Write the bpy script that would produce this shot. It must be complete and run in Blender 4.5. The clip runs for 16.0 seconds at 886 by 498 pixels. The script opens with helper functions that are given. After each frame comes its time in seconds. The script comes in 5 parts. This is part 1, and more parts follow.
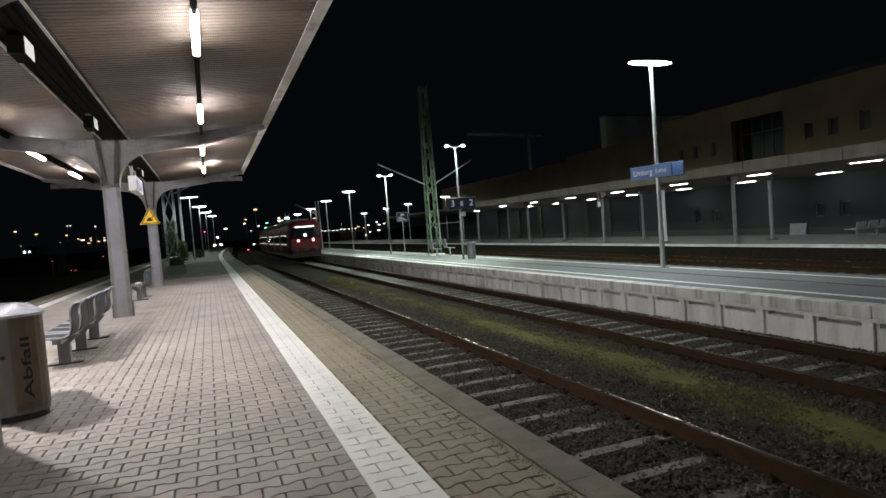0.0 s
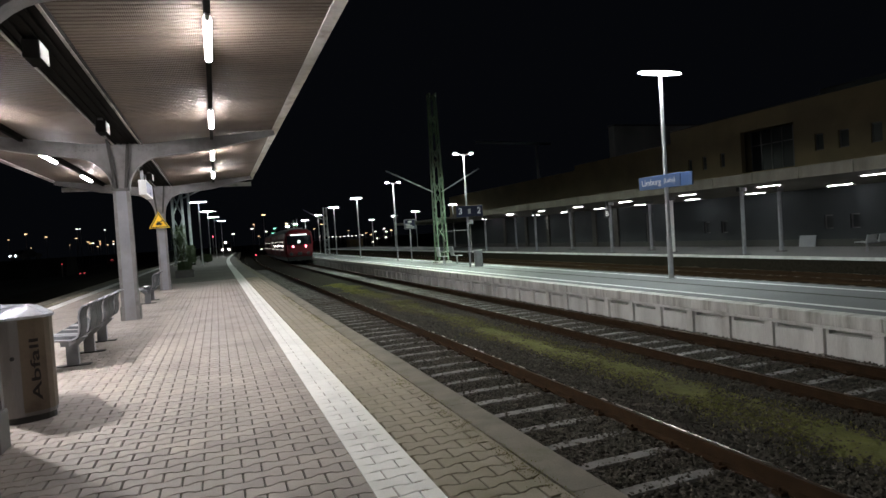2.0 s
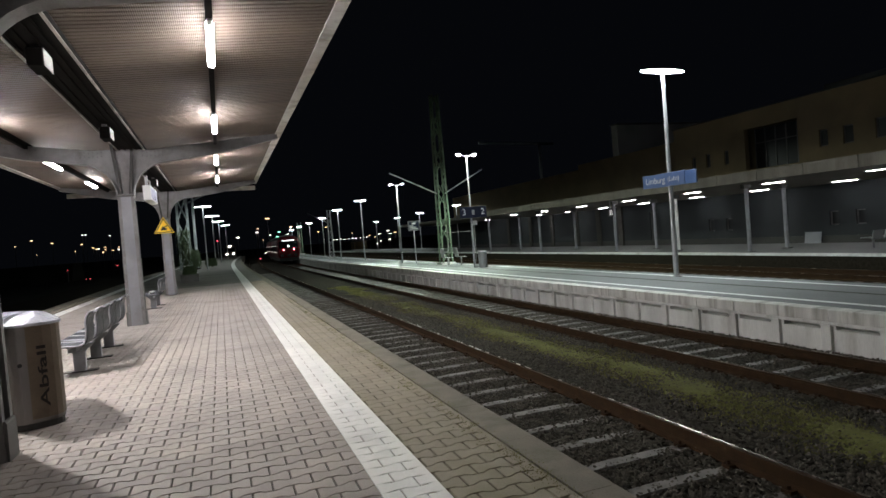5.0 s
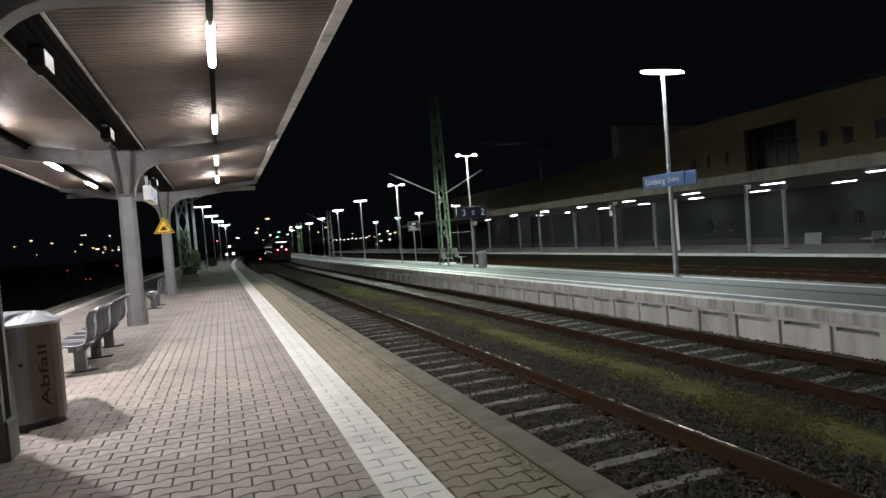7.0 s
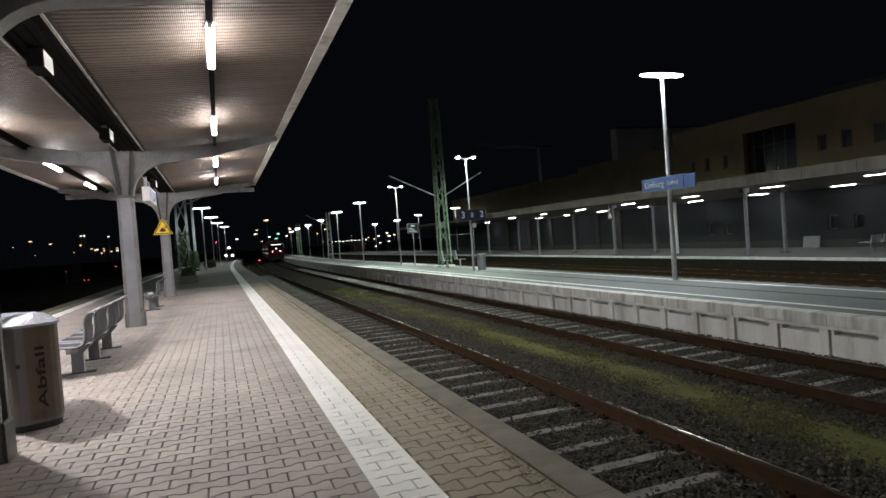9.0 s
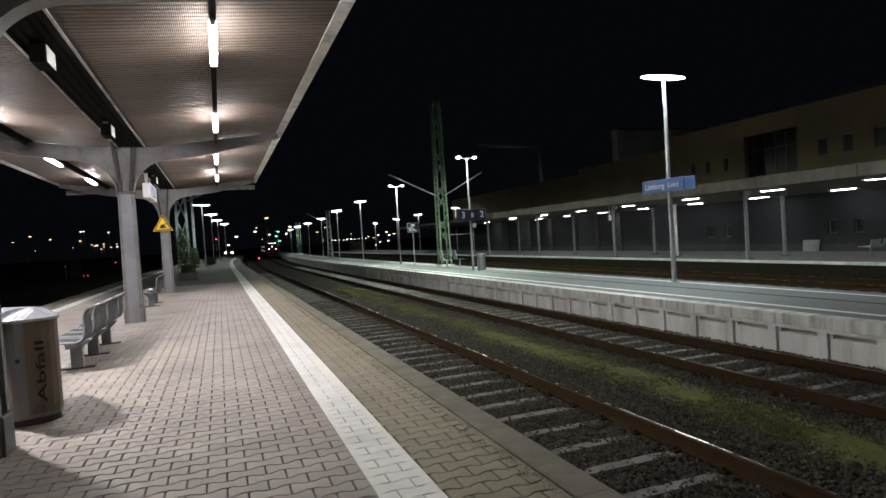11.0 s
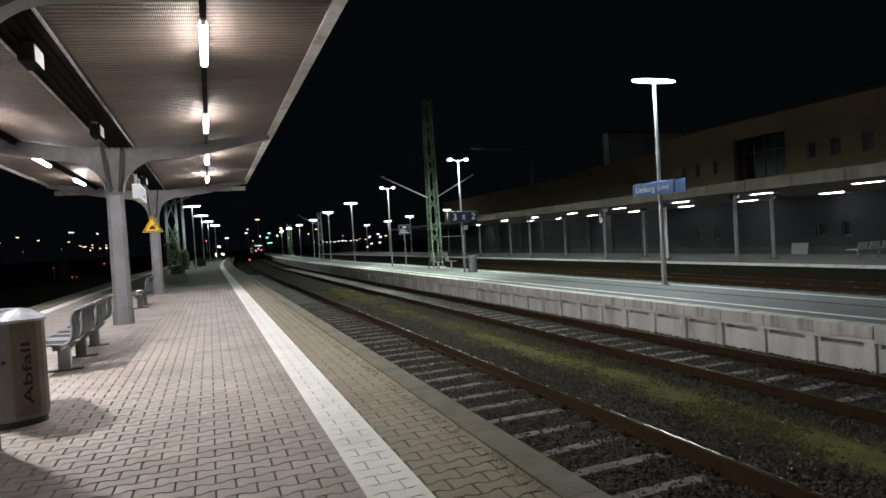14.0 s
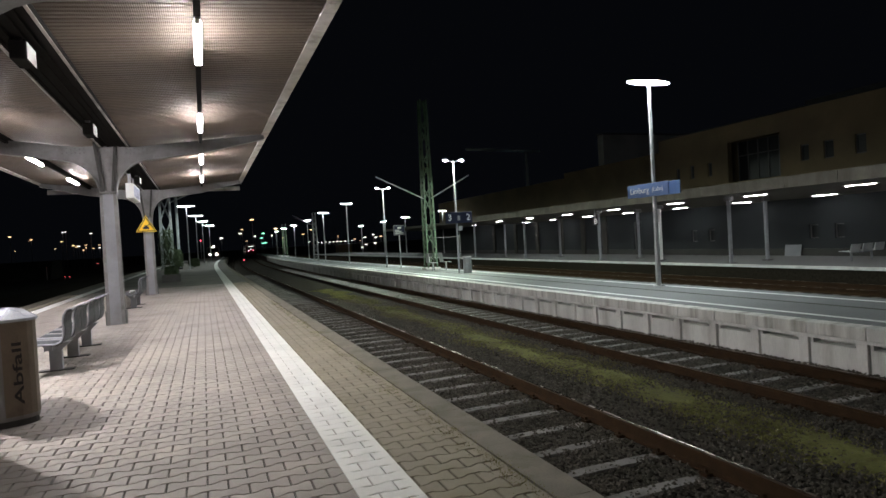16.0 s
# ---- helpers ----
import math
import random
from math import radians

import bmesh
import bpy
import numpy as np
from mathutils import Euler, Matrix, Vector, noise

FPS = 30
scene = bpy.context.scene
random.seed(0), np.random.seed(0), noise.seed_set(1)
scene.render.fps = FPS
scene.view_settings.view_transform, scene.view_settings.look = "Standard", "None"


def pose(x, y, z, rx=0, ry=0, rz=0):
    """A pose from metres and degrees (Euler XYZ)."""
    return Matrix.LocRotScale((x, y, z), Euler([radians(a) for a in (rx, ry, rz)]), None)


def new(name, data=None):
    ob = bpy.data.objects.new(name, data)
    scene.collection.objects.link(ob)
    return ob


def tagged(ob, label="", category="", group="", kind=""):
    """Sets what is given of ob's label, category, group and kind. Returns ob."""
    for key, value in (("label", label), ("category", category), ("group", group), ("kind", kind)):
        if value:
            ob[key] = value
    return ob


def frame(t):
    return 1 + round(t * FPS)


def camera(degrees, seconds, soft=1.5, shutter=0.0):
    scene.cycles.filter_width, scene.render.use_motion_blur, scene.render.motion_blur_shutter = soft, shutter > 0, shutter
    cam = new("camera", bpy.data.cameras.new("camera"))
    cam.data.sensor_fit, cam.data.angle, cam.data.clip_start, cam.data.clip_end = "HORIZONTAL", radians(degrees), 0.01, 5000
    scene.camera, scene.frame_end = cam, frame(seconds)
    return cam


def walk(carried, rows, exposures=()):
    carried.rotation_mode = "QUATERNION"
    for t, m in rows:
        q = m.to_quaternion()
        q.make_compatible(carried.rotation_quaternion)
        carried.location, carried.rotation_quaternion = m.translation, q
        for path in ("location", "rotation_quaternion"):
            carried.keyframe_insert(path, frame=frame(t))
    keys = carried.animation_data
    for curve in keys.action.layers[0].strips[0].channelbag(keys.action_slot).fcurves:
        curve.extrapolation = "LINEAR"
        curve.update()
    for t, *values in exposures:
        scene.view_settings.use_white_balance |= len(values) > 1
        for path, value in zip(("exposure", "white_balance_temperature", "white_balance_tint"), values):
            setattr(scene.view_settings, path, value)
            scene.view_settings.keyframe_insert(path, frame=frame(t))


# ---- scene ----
CURVE_FROM, CURVE_TO, CURVE_R = 50.0, 100.0, 1150.0
cam = camera(71.94, 16.0, soft=1.5)
walk(cam, [
    (0, pose(0.022, -0.004, 1.531, 87.638, 4.499, -21.116)),
    (0.5, pose(0.019, -0.002, 1.529, 87.657, 4.402, -21.045)),
    (1, pose(0.021, 0.003, 1.533, 87.678, 4.262, -20.732)),
    (1.5, pose(0.013, 0.006, 1.526, 88.214, 3.859, -20.726)),
    (2, pose(0.011, 0.001, 1.528, 88.402, 3.796, -20.450)),
    (2.5, pose(0.007, -0.003, 1.529, 88.478, 4.024, -20.827)),
    (3, pose(0.007, 0.002, 1.535, 88.846, 4.573, -20.314)),
    (3.5, pose(0.008, -0.000, 1.537, 88.632, 4.505, -20.564)),
    (4, pose(0.009, 0.005, 1.536, 88.472, 4.548, -20.384)),
    (6.5, pose(0.007, 0.001, 1.528, 88.674, 4.512, -19.916)),
    (7, pose(0.000, -0.002, 1.531, 88.582, 4.497, -20.096)),
    (7.5, pose(-0.002, -0.001, 1.532, 88.628, 4.413, -20.099)),
    (8, pose(0.001, -0.001, 1.524, 88.572, 4.447, -20.202)),
    (8.5, pose(0.004, 0.005, 1.532, 88.653, 4.559, -20.235)),
    (9, pose(0.005, -0.000, 1.536, 88.773, 4.299, -20.178)),
    (11.5, pose(-0.004, -0.008, 1.531, 88.734, 3.641, -20.199)),
    (12, pose(0.004, -0.003, 1.530, 88.805, 3.748, -20.270)),
    (12.5, pose(-0.000, -0.000, 1.530, 88.856, 3.544, -20.280)),
    (13, pose(0.005, -0.002, 1.530, 88.935, 3.334, -20.412)),
    (13.5, pose(0.003, -0.009, 1.528, 88.985, 3.358, -20.597)),
    (14, pose(0.004, -0.012, 1.529, 88.891, 3.496, -20.979)),
    (14.5, pose(0.007, -0.013, 1.526, 88.815, 3.625, -21.121)),
    (15, pose(0.010, -0.006, 1.526, 88.635, 3.788, -21.265)),
    (15.5, pose(0.010, -0.003, 1.521, 88.637, 3.663, -21.483)),
    (16, pose(0.013, -0.002, 1.524, 88.941, 3.323, -21.449)),
])


# ---- world and exposure ----
world = bpy.data.worlds.new("night_sky")
world.use_nodes = True
world.node_tree.nodes["Background"].inputs["Color"].default_value = (0.35, 0.42, 0.6, 1)
world.node_tree.nodes["Background"].inputs["Strength"].default_value = 0.0045
scene.world = world
scene.view_settings.exposure = 0.0

TUBE_RIGHT, TUBE_LEFT, FLOOD = 130.0, 235.0, 3200.0      # old tubes, newer tubes, one compact bright lamp
POLE_LAMP = 387.0
HALL_LAMP = 58.0


# ---- materials ----
def mat(name, col, rough=0.6, metal=0.0, var=0.25, scale=3.0, fine=60.0, bump=0.2, stain=None, piece=0.0, moving=False, spec=0.5, stretch=(1, 1, 1)):
    """Two scales of noise over a base colour, with relief; stain adds patches of a second colour."""
    m = bpy.data.materials.new(name)
    m.use_nodes = True
    nt = m.node_tree
    b = nt.nodes["Principled BSDF"]
    b.inputs["Metallic"].default_value = metal
    b.inputs["Specular IOR Level"].default_value = spec
    tc = nt.nodes.new("ShaderNodeTexCoord")
    geo = nt.nodes.new("ShaderNodeNewGeometry")
    mp = nt.nodes.new("ShaderNodeMapping")
    mp.inputs["Scale"].default_value = stretch
    nt.links.new(tc.outputs["Object"] if moving else geo.outputs["Position"], mp.inputs["Vector"])
    n1, n2 = nt.nodes.new("ShaderNodeTexNoise"), nt.nodes.new("ShaderNodeTexNoise")
    for n, s, d in ((n1, scale, 5), (n2, fine, 3)):
        n.inputs["Scale"].default_value = s
        n.inputs["Detail"].default_value = d
        nt.links.new(mp.outputs["Vector"], n.inputs["Vector"])
    add = nt.nodes.new("ShaderNodeMath")
    add.operation = "MULTIPLY_ADD"
    nt.links.new(n2.outputs["Fac"], add.inputs[0])
    add.inputs[1].default_value = 0.45
    nt.links.new(n1.outputs["Fac"], add.inputs[2])
    src = add.outputs[0]
    if piece:
        oi = nt.nodes.new("ShaderNodeObjectInfo")
        isl = geo.outputs["Random Per Island"]
        pa = nt.nodes.new("ShaderNodeMath")
        pa.operation = "ADD"
        nt.links.new(oi.outputs["Random"], pa.inputs[0])
        nt.links.new(isl, pa.inputs[1])
        pf = nt.nodes.new("ShaderNodeMath")
        pf.operation = "FRACT"
        nt.links.new(pa.outputs[0], pf.inputs[0])
        pm = nt.nodes.new("ShaderNodeMath")
        pm.operation = "MULTIPLY_ADD"
        nt.links.new(pf.outputs[0], pm.inputs[0])
        pm.inputs[1].default_value = piece
        nt.links.new(src, pm.inputs[2])
        src = pm.outputs[0]
    ramp = nt.nodes.new("ShaderNodeMapRange")
    ramp.inputs["From Min"].default_value = 0.4
    ramp.inputs["From Max"].default_value = 1.05 + piece
    nt.links.new(src, ramp.inputs["Value"])
    mix = nt.nodes.new("ShaderNodeMix")
    mix.data_type = "RGBA"
    nt.links.new(ramp.outputs["Result"], mix.inputs["Factor"])
    mix.inputs["A"].default_value = (*[c * (1 - var) for c in col], 1)
    mix.inputs["B"].default_value = (*[min(1, c * (1 + var)) for c in col], 1)
    out = mix.outputs["Result"]
    if stain:
        n3 = nt.nodes.new("ShaderNodeTexNoise")
        n3.inputs["Scale"].default_value = scale * 0.6
        n3.inputs["Detail"].default_value = 7
        n3.inputs["Roughness"].default_value = 0.65
        nt.links.new(mp.outputs["Vector"], n3.inputs["Vector"])
        r3 = nt.nodes.new("ShaderNodeMapRange")
        r3.inputs["From Min"].default_value = 0.5
        r3.inputs["From Max"].default_value = 0.68
        r3.inputs["To Max"].default_value = 0.75
        nt.links.new(n3.outputs["Fac"], r3.inputs["Value"])
        m3 = nt.nodes.new("ShaderNodeMix")
        m3.data_type = "RGBA"
        nt.links.new(r3.outputs["Result"], m3.inputs["Factor"])
        nt.links.new(out, m3.inputs["A"])
        m3.inputs["B"].default_value = (*stain, 1)
        out = m3.outputs["Result"]
    nt.links.new(out, b.inputs["Base Color"])
    rr = nt.nodes.new("ShaderNodeMapRange")
    rr.inputs["To Min"].default_value = max(0.05, rough - 0.12)
    rr.inputs["To Max"].default_value = min(1, rough + 0.12)
    nt.links.new(n1.outputs["Fac"], rr.inputs["Value"])
    nt.links.new(rr.outputs["Result"], b.inputs["Roughness"])
    if bump:
        bp = nt.nodes.new("ShaderNodeBump")
        bp.inputs["Strength"].default_value = bump
        bp.inputs["Distance"].default_value = 0.01
        nt.links.new(n2.outputs["Fac"], bp.inputs["Height"])
        nt.links.new(bp.outputs["Normal"], b.inputs["Normal"])
    return m


def glow(name, col, strength):
    m = bpy.data.materials.new(name)
    m.use_nodes = True
    b = m.node_tree.nodes["Principled BSDF"]
    b.inputs["Base Color"].default_value = (*[0.8 * c for c in col], 1)
    b.inputs["Emission Color"].default_value = (*col, 1)
    b.inputs["Emission Strength"].default_value = strength
    return m


def glass(name, col, rough=0.05):
    m = bpy.data.materials.new(name)
    m.use_nodes = True
    b = m.node_tree.nodes["Principled BSDF"]
    b.inputs["Base Color"].default_value = (*col, 1)
    b.inputs["Roughness"].default_value = rough
    b.inputs["Specular IOR Level"].default_value = 0.6
    return m


M_PAVER = mat("concrete_paver", (0.34, 0.302, 0.27), 0.56, var=0.3, scale=1.3, fine=90, bump=0.35, piece=0.35, stain=(0.2, 0.18, 0.155))
M_PAVER_EDGE = mat("mossy_paver", (0.29, 0.252, 0.19), 0.65, var=0.25, scale=1.6, fine=80, bump=0.4, piece=0.15, stain=(0.21, 0.188, 0.115))
M_WHITE_PAVER = mat("white_paver", (0.87, 0.87, 0.84), 0.5, var=0.1, scale=2.0, fine=70, bump=0.25, piece=0.15, stain=(0.66, 0.66, 0.63))
M_JOINT = mat("joint_sand", (0.08, 0.071, 0.061), 0.95, scale=10, bump=0.4)
M_KERB = mat("kerb_concrete", (0.2, 0.182, 0.145), 0.9, var=0.35, scale=3.5, fine=70, bump=0.5, piece=0.12, stain=(0.1, 0.1, 0.06))
M_CONC = mat("pale_concrete", (0.66, 0.665, 0.63), 0.8, var=0.22, scale=1.4, fine=40, bump=0.3, stain=(0.26, 0.25, 0.21), stretch=(1, 1.6, 0.25))
M_CONC_LIP = mat("drip_stained_concrete", (0.6, 0.6, 0.56), 0.85, var=0.3, scale=1.8, fine=40, bump=0.35, stain=(0.2, 0.185, 0.15), stretch=(1, 3.2, 0.3))
M_CONC_DARK = mat("dark_concrete", (0.055, 0.052, 0.045), 0.9, scale=2, bump=0.3, stain=(0.03, 0.03, 0.022))
M_ASPHALT = mat("platform_asphalt", (0.15, 0.155, 0.157), 0.75, var=0.25, scale=0.8, fine=60, bump=0.3, stain=(0.11, 0.115, 0.115))
M_ASPHALT_DARK = mat("old_asphalt", (0.19, 0.18, 0.165), 0.85, var=0.25, scale=0.6, fine=60, bump=0.3, stain=(0.12, 0.115, 0.1))
M_LINE = mat("white_line", (0.75, 0.76, 0.74), 0.6, var=0.15, scale=4, bump=0.1, stain=(0.5, 0.5, 0.48))
M_STONE = mat("ballast_stone", (0.084, 0.076, 0.062), 0.9, var=0.4, scale=5, fine=70, bump=0.4, piece=0.3, spec=0.25)
M_BED = mat("ballast_bed", (0.028, 0.024, 0.018), 0.95, var=0.5, scale=14, fine=70, bump=0.8, spec=0.05)
M_GROUND = mat("dark_ground", (0.035, 0.034, 0.03), 0.95, var=0.4, scale=0.4, fine=6, bump=0.3, spec=0.05)
M_SLEEPER = mat("sleeper_concrete", (0.17, 0.16, 0.15), 0.85, var=0.3, scale=4, fine=50, bump=0.4, piece=0.3, stain=(0.06, 0.052, 0.042))
M_RAIL = mat("rusty_rail", (0.036, 0.02, 0.0095), 0.8, var=0.4, scale=6, fine=60, bump=0.4, spec=0.12)
M_RAIL_TOP = mat("polished_rail", (0.3, 0.25, 0.21), 0.26, 0.9, var=0.12, scale=5, bump=0.05)
M_GRASS = mat("grass", (0.15, 0.146, 0.042), 0.8, var=0.5, scale=1.2, fine=20, bump=0, piece=0.5)
M_CARPET = mat("moss_carpet", (0.135, 0.138, 0.045), 0.95, var=0.45, scale=2.2, fine=55, bump=0.8, stain=(0.09, 0.084, 0.034), spec=0.1)
M_MOSS = mat("moss", (0.2, 0.195, 0.08), 0.9, var=0.4, scale=3, bump=0, piece=0.4)
M_LEAF = mat("leaves", (0.05, 0.075, 0.03), 0.7, var=0.4, scale=2, bump=0, piece=0.4)
M_BARK = mat("bark", (0.06, 0.05, 0.04), 0.9, scale=8, bump=0.5)
M_SOFFIT = mat("bronze_sheet", (0.128, 0.1, 0.079), 0.6, 0.2, var=0.3, scale=1.1, fine=25, bump=0.0, stretch=(0.25, 2.2, 1), stain=(0.06, 0.046, 0.035), spec=0.5)
M_GUTTER_SHEET = mat("black_gutter", (0.012, 0.011, 0.01), 0.9, var=0.3, scale=3, bump=0.1, spec=0.1)


def fine_ribs(m, period, strength):
    """Small ribs along y pressed into a sheet."""
    nt = m.node_tree
    geo, wv, bp = nt.nodes.new("ShaderNodeNewGeometry"), nt.nodes.new("ShaderNodeTexWave"), nt.nodes.new("ShaderNodeBump")
    wv.wave_type, wv.bands_direction = "BANDS", "X"
    wv.inputs["Scale"].default_value = 0.314 / period
    wv.inputs["Distortion"].default_value = 0.4
    bp.inputs["Strength"].default_value = strength
    bp.inputs["Distance"].default_value = period * 0.35
    nt.links.new(geo.outputs["Position"], wv.inputs["Vector"])
    nt.links.new(wv.outputs["Fac"], bp.inputs["Height"])
    nt.links.new(bp.outputs["Normal"], nt.nodes["Principled BSDF"].inputs["Normal"])


fine_ribs(M_SOFFIT, 0.022, 0.3)
# the rolled sheet spreads its gloss across the ribs
_b = M_SOFFIT.node_tree.nodes["Principled BSDF"]
_b.inputs["Anisotropic"].default_value = 0.7
_t = M_SOFFIT.node_tree.nodes.new("ShaderNodeCombineXYZ")
_t.inputs["X"].default_value = 1.0
M_SOFFIT.node_tree.links.new(_t.outputs["Vector"], _b.inputs["Tangent"])
M_STEEL = mat("grey_painted_steel", (0.245, 0.25, 0.275), 0.5, 0.1, var=0.2, scale=3, fine=50, bump=0.15, stain=(0.2, 0.19, 0.18))
M_STEEL_DARK = mat("dark_steel", (0.12, 0.117, 0.115), 0.55, 0.1, var=0.3, scale=4, bump=0.15, stain=(0.1, 0.09, 0.08))
M_STEEL_ARM = mat("weathered_arm_paint", (0.19, 0.185, 0.185), 0.55, 0.1, var=0.3, scale=4, fine=50, bump=0.15, stain=(0.12, 0.11, 0.1))
M_GUTTER = mat("dark_channel", (0.035, 0.033, 0.03), 0.6, var=0.3, scale=3, bump=0.1)
M_TRIM = mat("weathered_trim", (0.5, 0.48, 0.45), 0.6, var=0.25, scale=4, fine=40, bump=0.2, stain=(0.2, 0.17, 0.14))
M_FLAKY = mat("flaking_paint", (0.45, 0.43, 0.4), 0.7, var=0.4, scale=6, fine=50, bump=0.4, stain=(0.03, 0.027, 0.024), stretch=(1, 0.35, 1))
M_GALV = mat("galvanised", (0.48, 0.49, 0.5), 0.42, 0.6, var=0.2, scale=5, bump=0.1)
M_MAST = mat("pale_mast_paint", (0.5, 0.54, 0.56), 0.6, 0.0, var=0.2, scale=4, bump=0.1, stain=(0.3, 0.31, 0.3))
M_GREEN_STEEL = mat("green_mast_paint", (0.13, 0.19, 0.13), 0.6, 0.1, var=0.25, scale=5, bump=0.2, stain=(0.12, 0.1, 0.06))
M_BLUE = mat("sign_blue", (0.12, 0.19, 0.38), 0.35, var=0.08, scale=3, bump=0.02)
M_BLUE_DARK = mat("sign_navy", (0.01, 0.016, 0.05), 0.4, var=0.1, scale=3, bump=0.02)
M_WHITE = mat("white_enamel", (0.8, 0.8, 0.78), 0.4, var=0.06, scale=4, bump=0.02)
M_SCREEN = mat("display_panel", (0.36, 0.38, 0.5), 0.3, var=0.08, scale=3, bump=0.02)
M_YELLOW = mat("warning_yellow", (0.95, 0.6, 0.02), 0.4, var=0.06, scale=4, bump=0.02)
M_BLACK = mat("black_print", (0.015, 0.015, 0.015), 0.5, var=0.2, bump=0)
M_PRINT = mat("dark_brown_print", (0.014, 0.009, 0.007), 0.6, bump=0)
M_FILM = mat("crumpled_clear_film", (0.6, 0.62, 0.68), 0.15, 0.3, var=0.2, scale=8, fine=30, bump=0.6)
M_BIN = mat("brushed_bin_steel", (0.19, 0.18, 0.172), 0.38, 0.75, var=0.15, scale=3, fine=120, bump=0.08, stretch=(1, 1, 0.1))
M_BIN_PANEL = mat("beige_bin_panel", (0.15, 0.115, 0.082), 0.5, 0.1, var=0.2, scale=3, bump=0.08, stain=(0.09, 0.066, 0.044))
M_BENCH = mat("wire_mesh_grey", (0.046, 0.049, 0.058), 0.5, 0.5, var=0.15, scale=6, fine=150, bump=0.3)
M_RED = mat("train_red", (0.075, 0.002, 0.005), 0.5, spec=0.25, var=0.12, scale=1.5, bump=0.02, moving=True)
M_DARK_TRAIN = mat("underframe", (0.03, 0.03, 0.032), 0.7, var=0.3, scale=3, bump=0.1, moving=True)
M_GREY_TRAIN = mat("roof_grey", (0.13, 0.13, 0.14), 0.6, var=0.2, scale=2, bump=0.05, moving=True)
M_GLASS = glass("dark_glass", (0.012, 0.014, 0.018))
M_OLD_GLASS = glass("dusty_glass", (0.006, 0.007, 0.008), 0.35)
M_FLOOR_PALE = mat("pale_platform_slabs", (0.18, 0.18, 0.178), 0.6, var=0.2, scale=0.8, fine=40, bump=0.2, stain=(0.2, 0.2, 0.19))
M_FACADE = mat("ochre_render", (0.2, 0.155, 0.085), 0.9, var=0.22, scale=0.5, fine=30, bump=0.15, stain=(0.15, 0.118, 0.07))
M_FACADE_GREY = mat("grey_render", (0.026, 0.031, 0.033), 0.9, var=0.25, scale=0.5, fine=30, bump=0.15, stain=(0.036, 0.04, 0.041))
M_FACADE_PALE = mat("pale_render", (0.45, 0.46, 0.45), 0.9, var=0.15, scale=0.5, fine=30, bump=0.15, stain=(0.34, 0.34, 0.33))
M_BSOFFIT = mat("cream_soffit", (0.17, 0.152, 0.13), 0.8, var=0.18, scale=0.8, bump=0.15, stain=(0.14, 0.122, 0.1))
M_BFASCIA = mat("concrete_fascia", (0.135, 0.118, 0.098), 0.85, var=0.3, scale=1.6, fine=20, bump=0.25, stain=(0.075, 0.064, 0.05), stretch=(1, 1.4, 0.4))
G_TUBE = glow("tube_light", (1.0, 0.96, 0.97), TUBE_RIGHT)
G_TUBE_NEW = glow("new_tube_light", (1.0, 0.96, 0.98), TUBE_LEFT)
G_TUBE_FILL = glow("fill_tube_light", (1.0, 0.94, 0.9), TUBE_RIGHT * 0.33)
G_FLOOD = glow("compact_lamp_light", (1.0, 0.965, 0.94), FLOOD)
G_POLE = glow("pole_lamp_light", (0.9, 1.0, 0.99), POLE_LAMP)
G_POLE_BRIGHT = glow("bright_pole_lamp_light", (0.86, 1.0, 0.94), 330.0)
G_POLE_SIDE = glow("pole_lamp_side_light", (0.86, 1.0, 0.92), 16.0)
G_POLE_FAR = glow("far_pole_lamp_light", (0.9, 1.0, 0.96), 140.0)
G_FAR_RED = glow("far_red_light", (1.0, 0.1, 0.12), 1.6)
G_POLE_WARM = glow("twin_lamp_light", (0.84, 1.0, 0.86), 8800.0)
G_TWIN_BOWL = glow("twin_lamp_bowl", (0.84, 1.0, 0.86), 60.0)
G_HALL = glow("hall_lamp_light", (0.98, 0.98, 1.0), HALL_LAMP)
G_SIGN = glow("lit_sign_letter", (1.0, 1.0, 0.95), 0.5)
G_SIGN_DIM = glow("dim_sign_number", (0.9, 0.95, 1.0), 0.12)
G_WIN = glow("lit_train_window", (1.0, 0.88, 0.78), 0.7)
G_TAIL = glow("tail_light", (1.0, 0.05, 0.12), 9.0)
G_TAIL_CORE = glow("tail_lamp_bulb", (1.0, 0.55, 0.6), 10.0)
G_DISPLAY = glow("destination_display", (0.9, 1.0, 0.97), 2.2)
G_CAR = glow("car_headlight", (0.85, 0.93, 1.0), 14.0)
G_HEAD = glow("headlight", (1.0, 0.9, 0.75), 22.0)
G_WARM = glow("far_warm_light", (1.0, 0.6, 0.3), 3.2)
G_COOL = glow("far_cool_light", (1.0, 0.92, 0.82), 4.5)
G_GREEN = glow("far_green_light", (0.3, 1.0, 0.6), 4.0)
G_REDL = glow("red_signal_light", (1.0, 0.06, 0.1), 9.0)


# ---- building helpers ----
def bend(y):
    """Sideways offset of tracks and platforms, which curve gently away."""
    arc = min(max(0.0, y - CURVE_FROM), CURVE_TO - CURVE_FROM)
    return arc ** 2 / (2 * CURVE_R) + max(0.0, y - CURVE_TO) * arc / CURVE_R


def box(bm, x0, x1, y0, y1, z0, z1):
    v = [bm.verts.new((x, y, z)) for z in (z0, z1) for y in (y0, y1) for x in (x0, x1)]
    for f in ((0, 2, 3, 1), (4, 5, 7, 6), (0, 1, 5, 4), (2, 6, 7, 3), (0, 4, 6, 2), (1, 3, 7, 5)):
        bm.faces.new([v[i] for i in f])
    return v


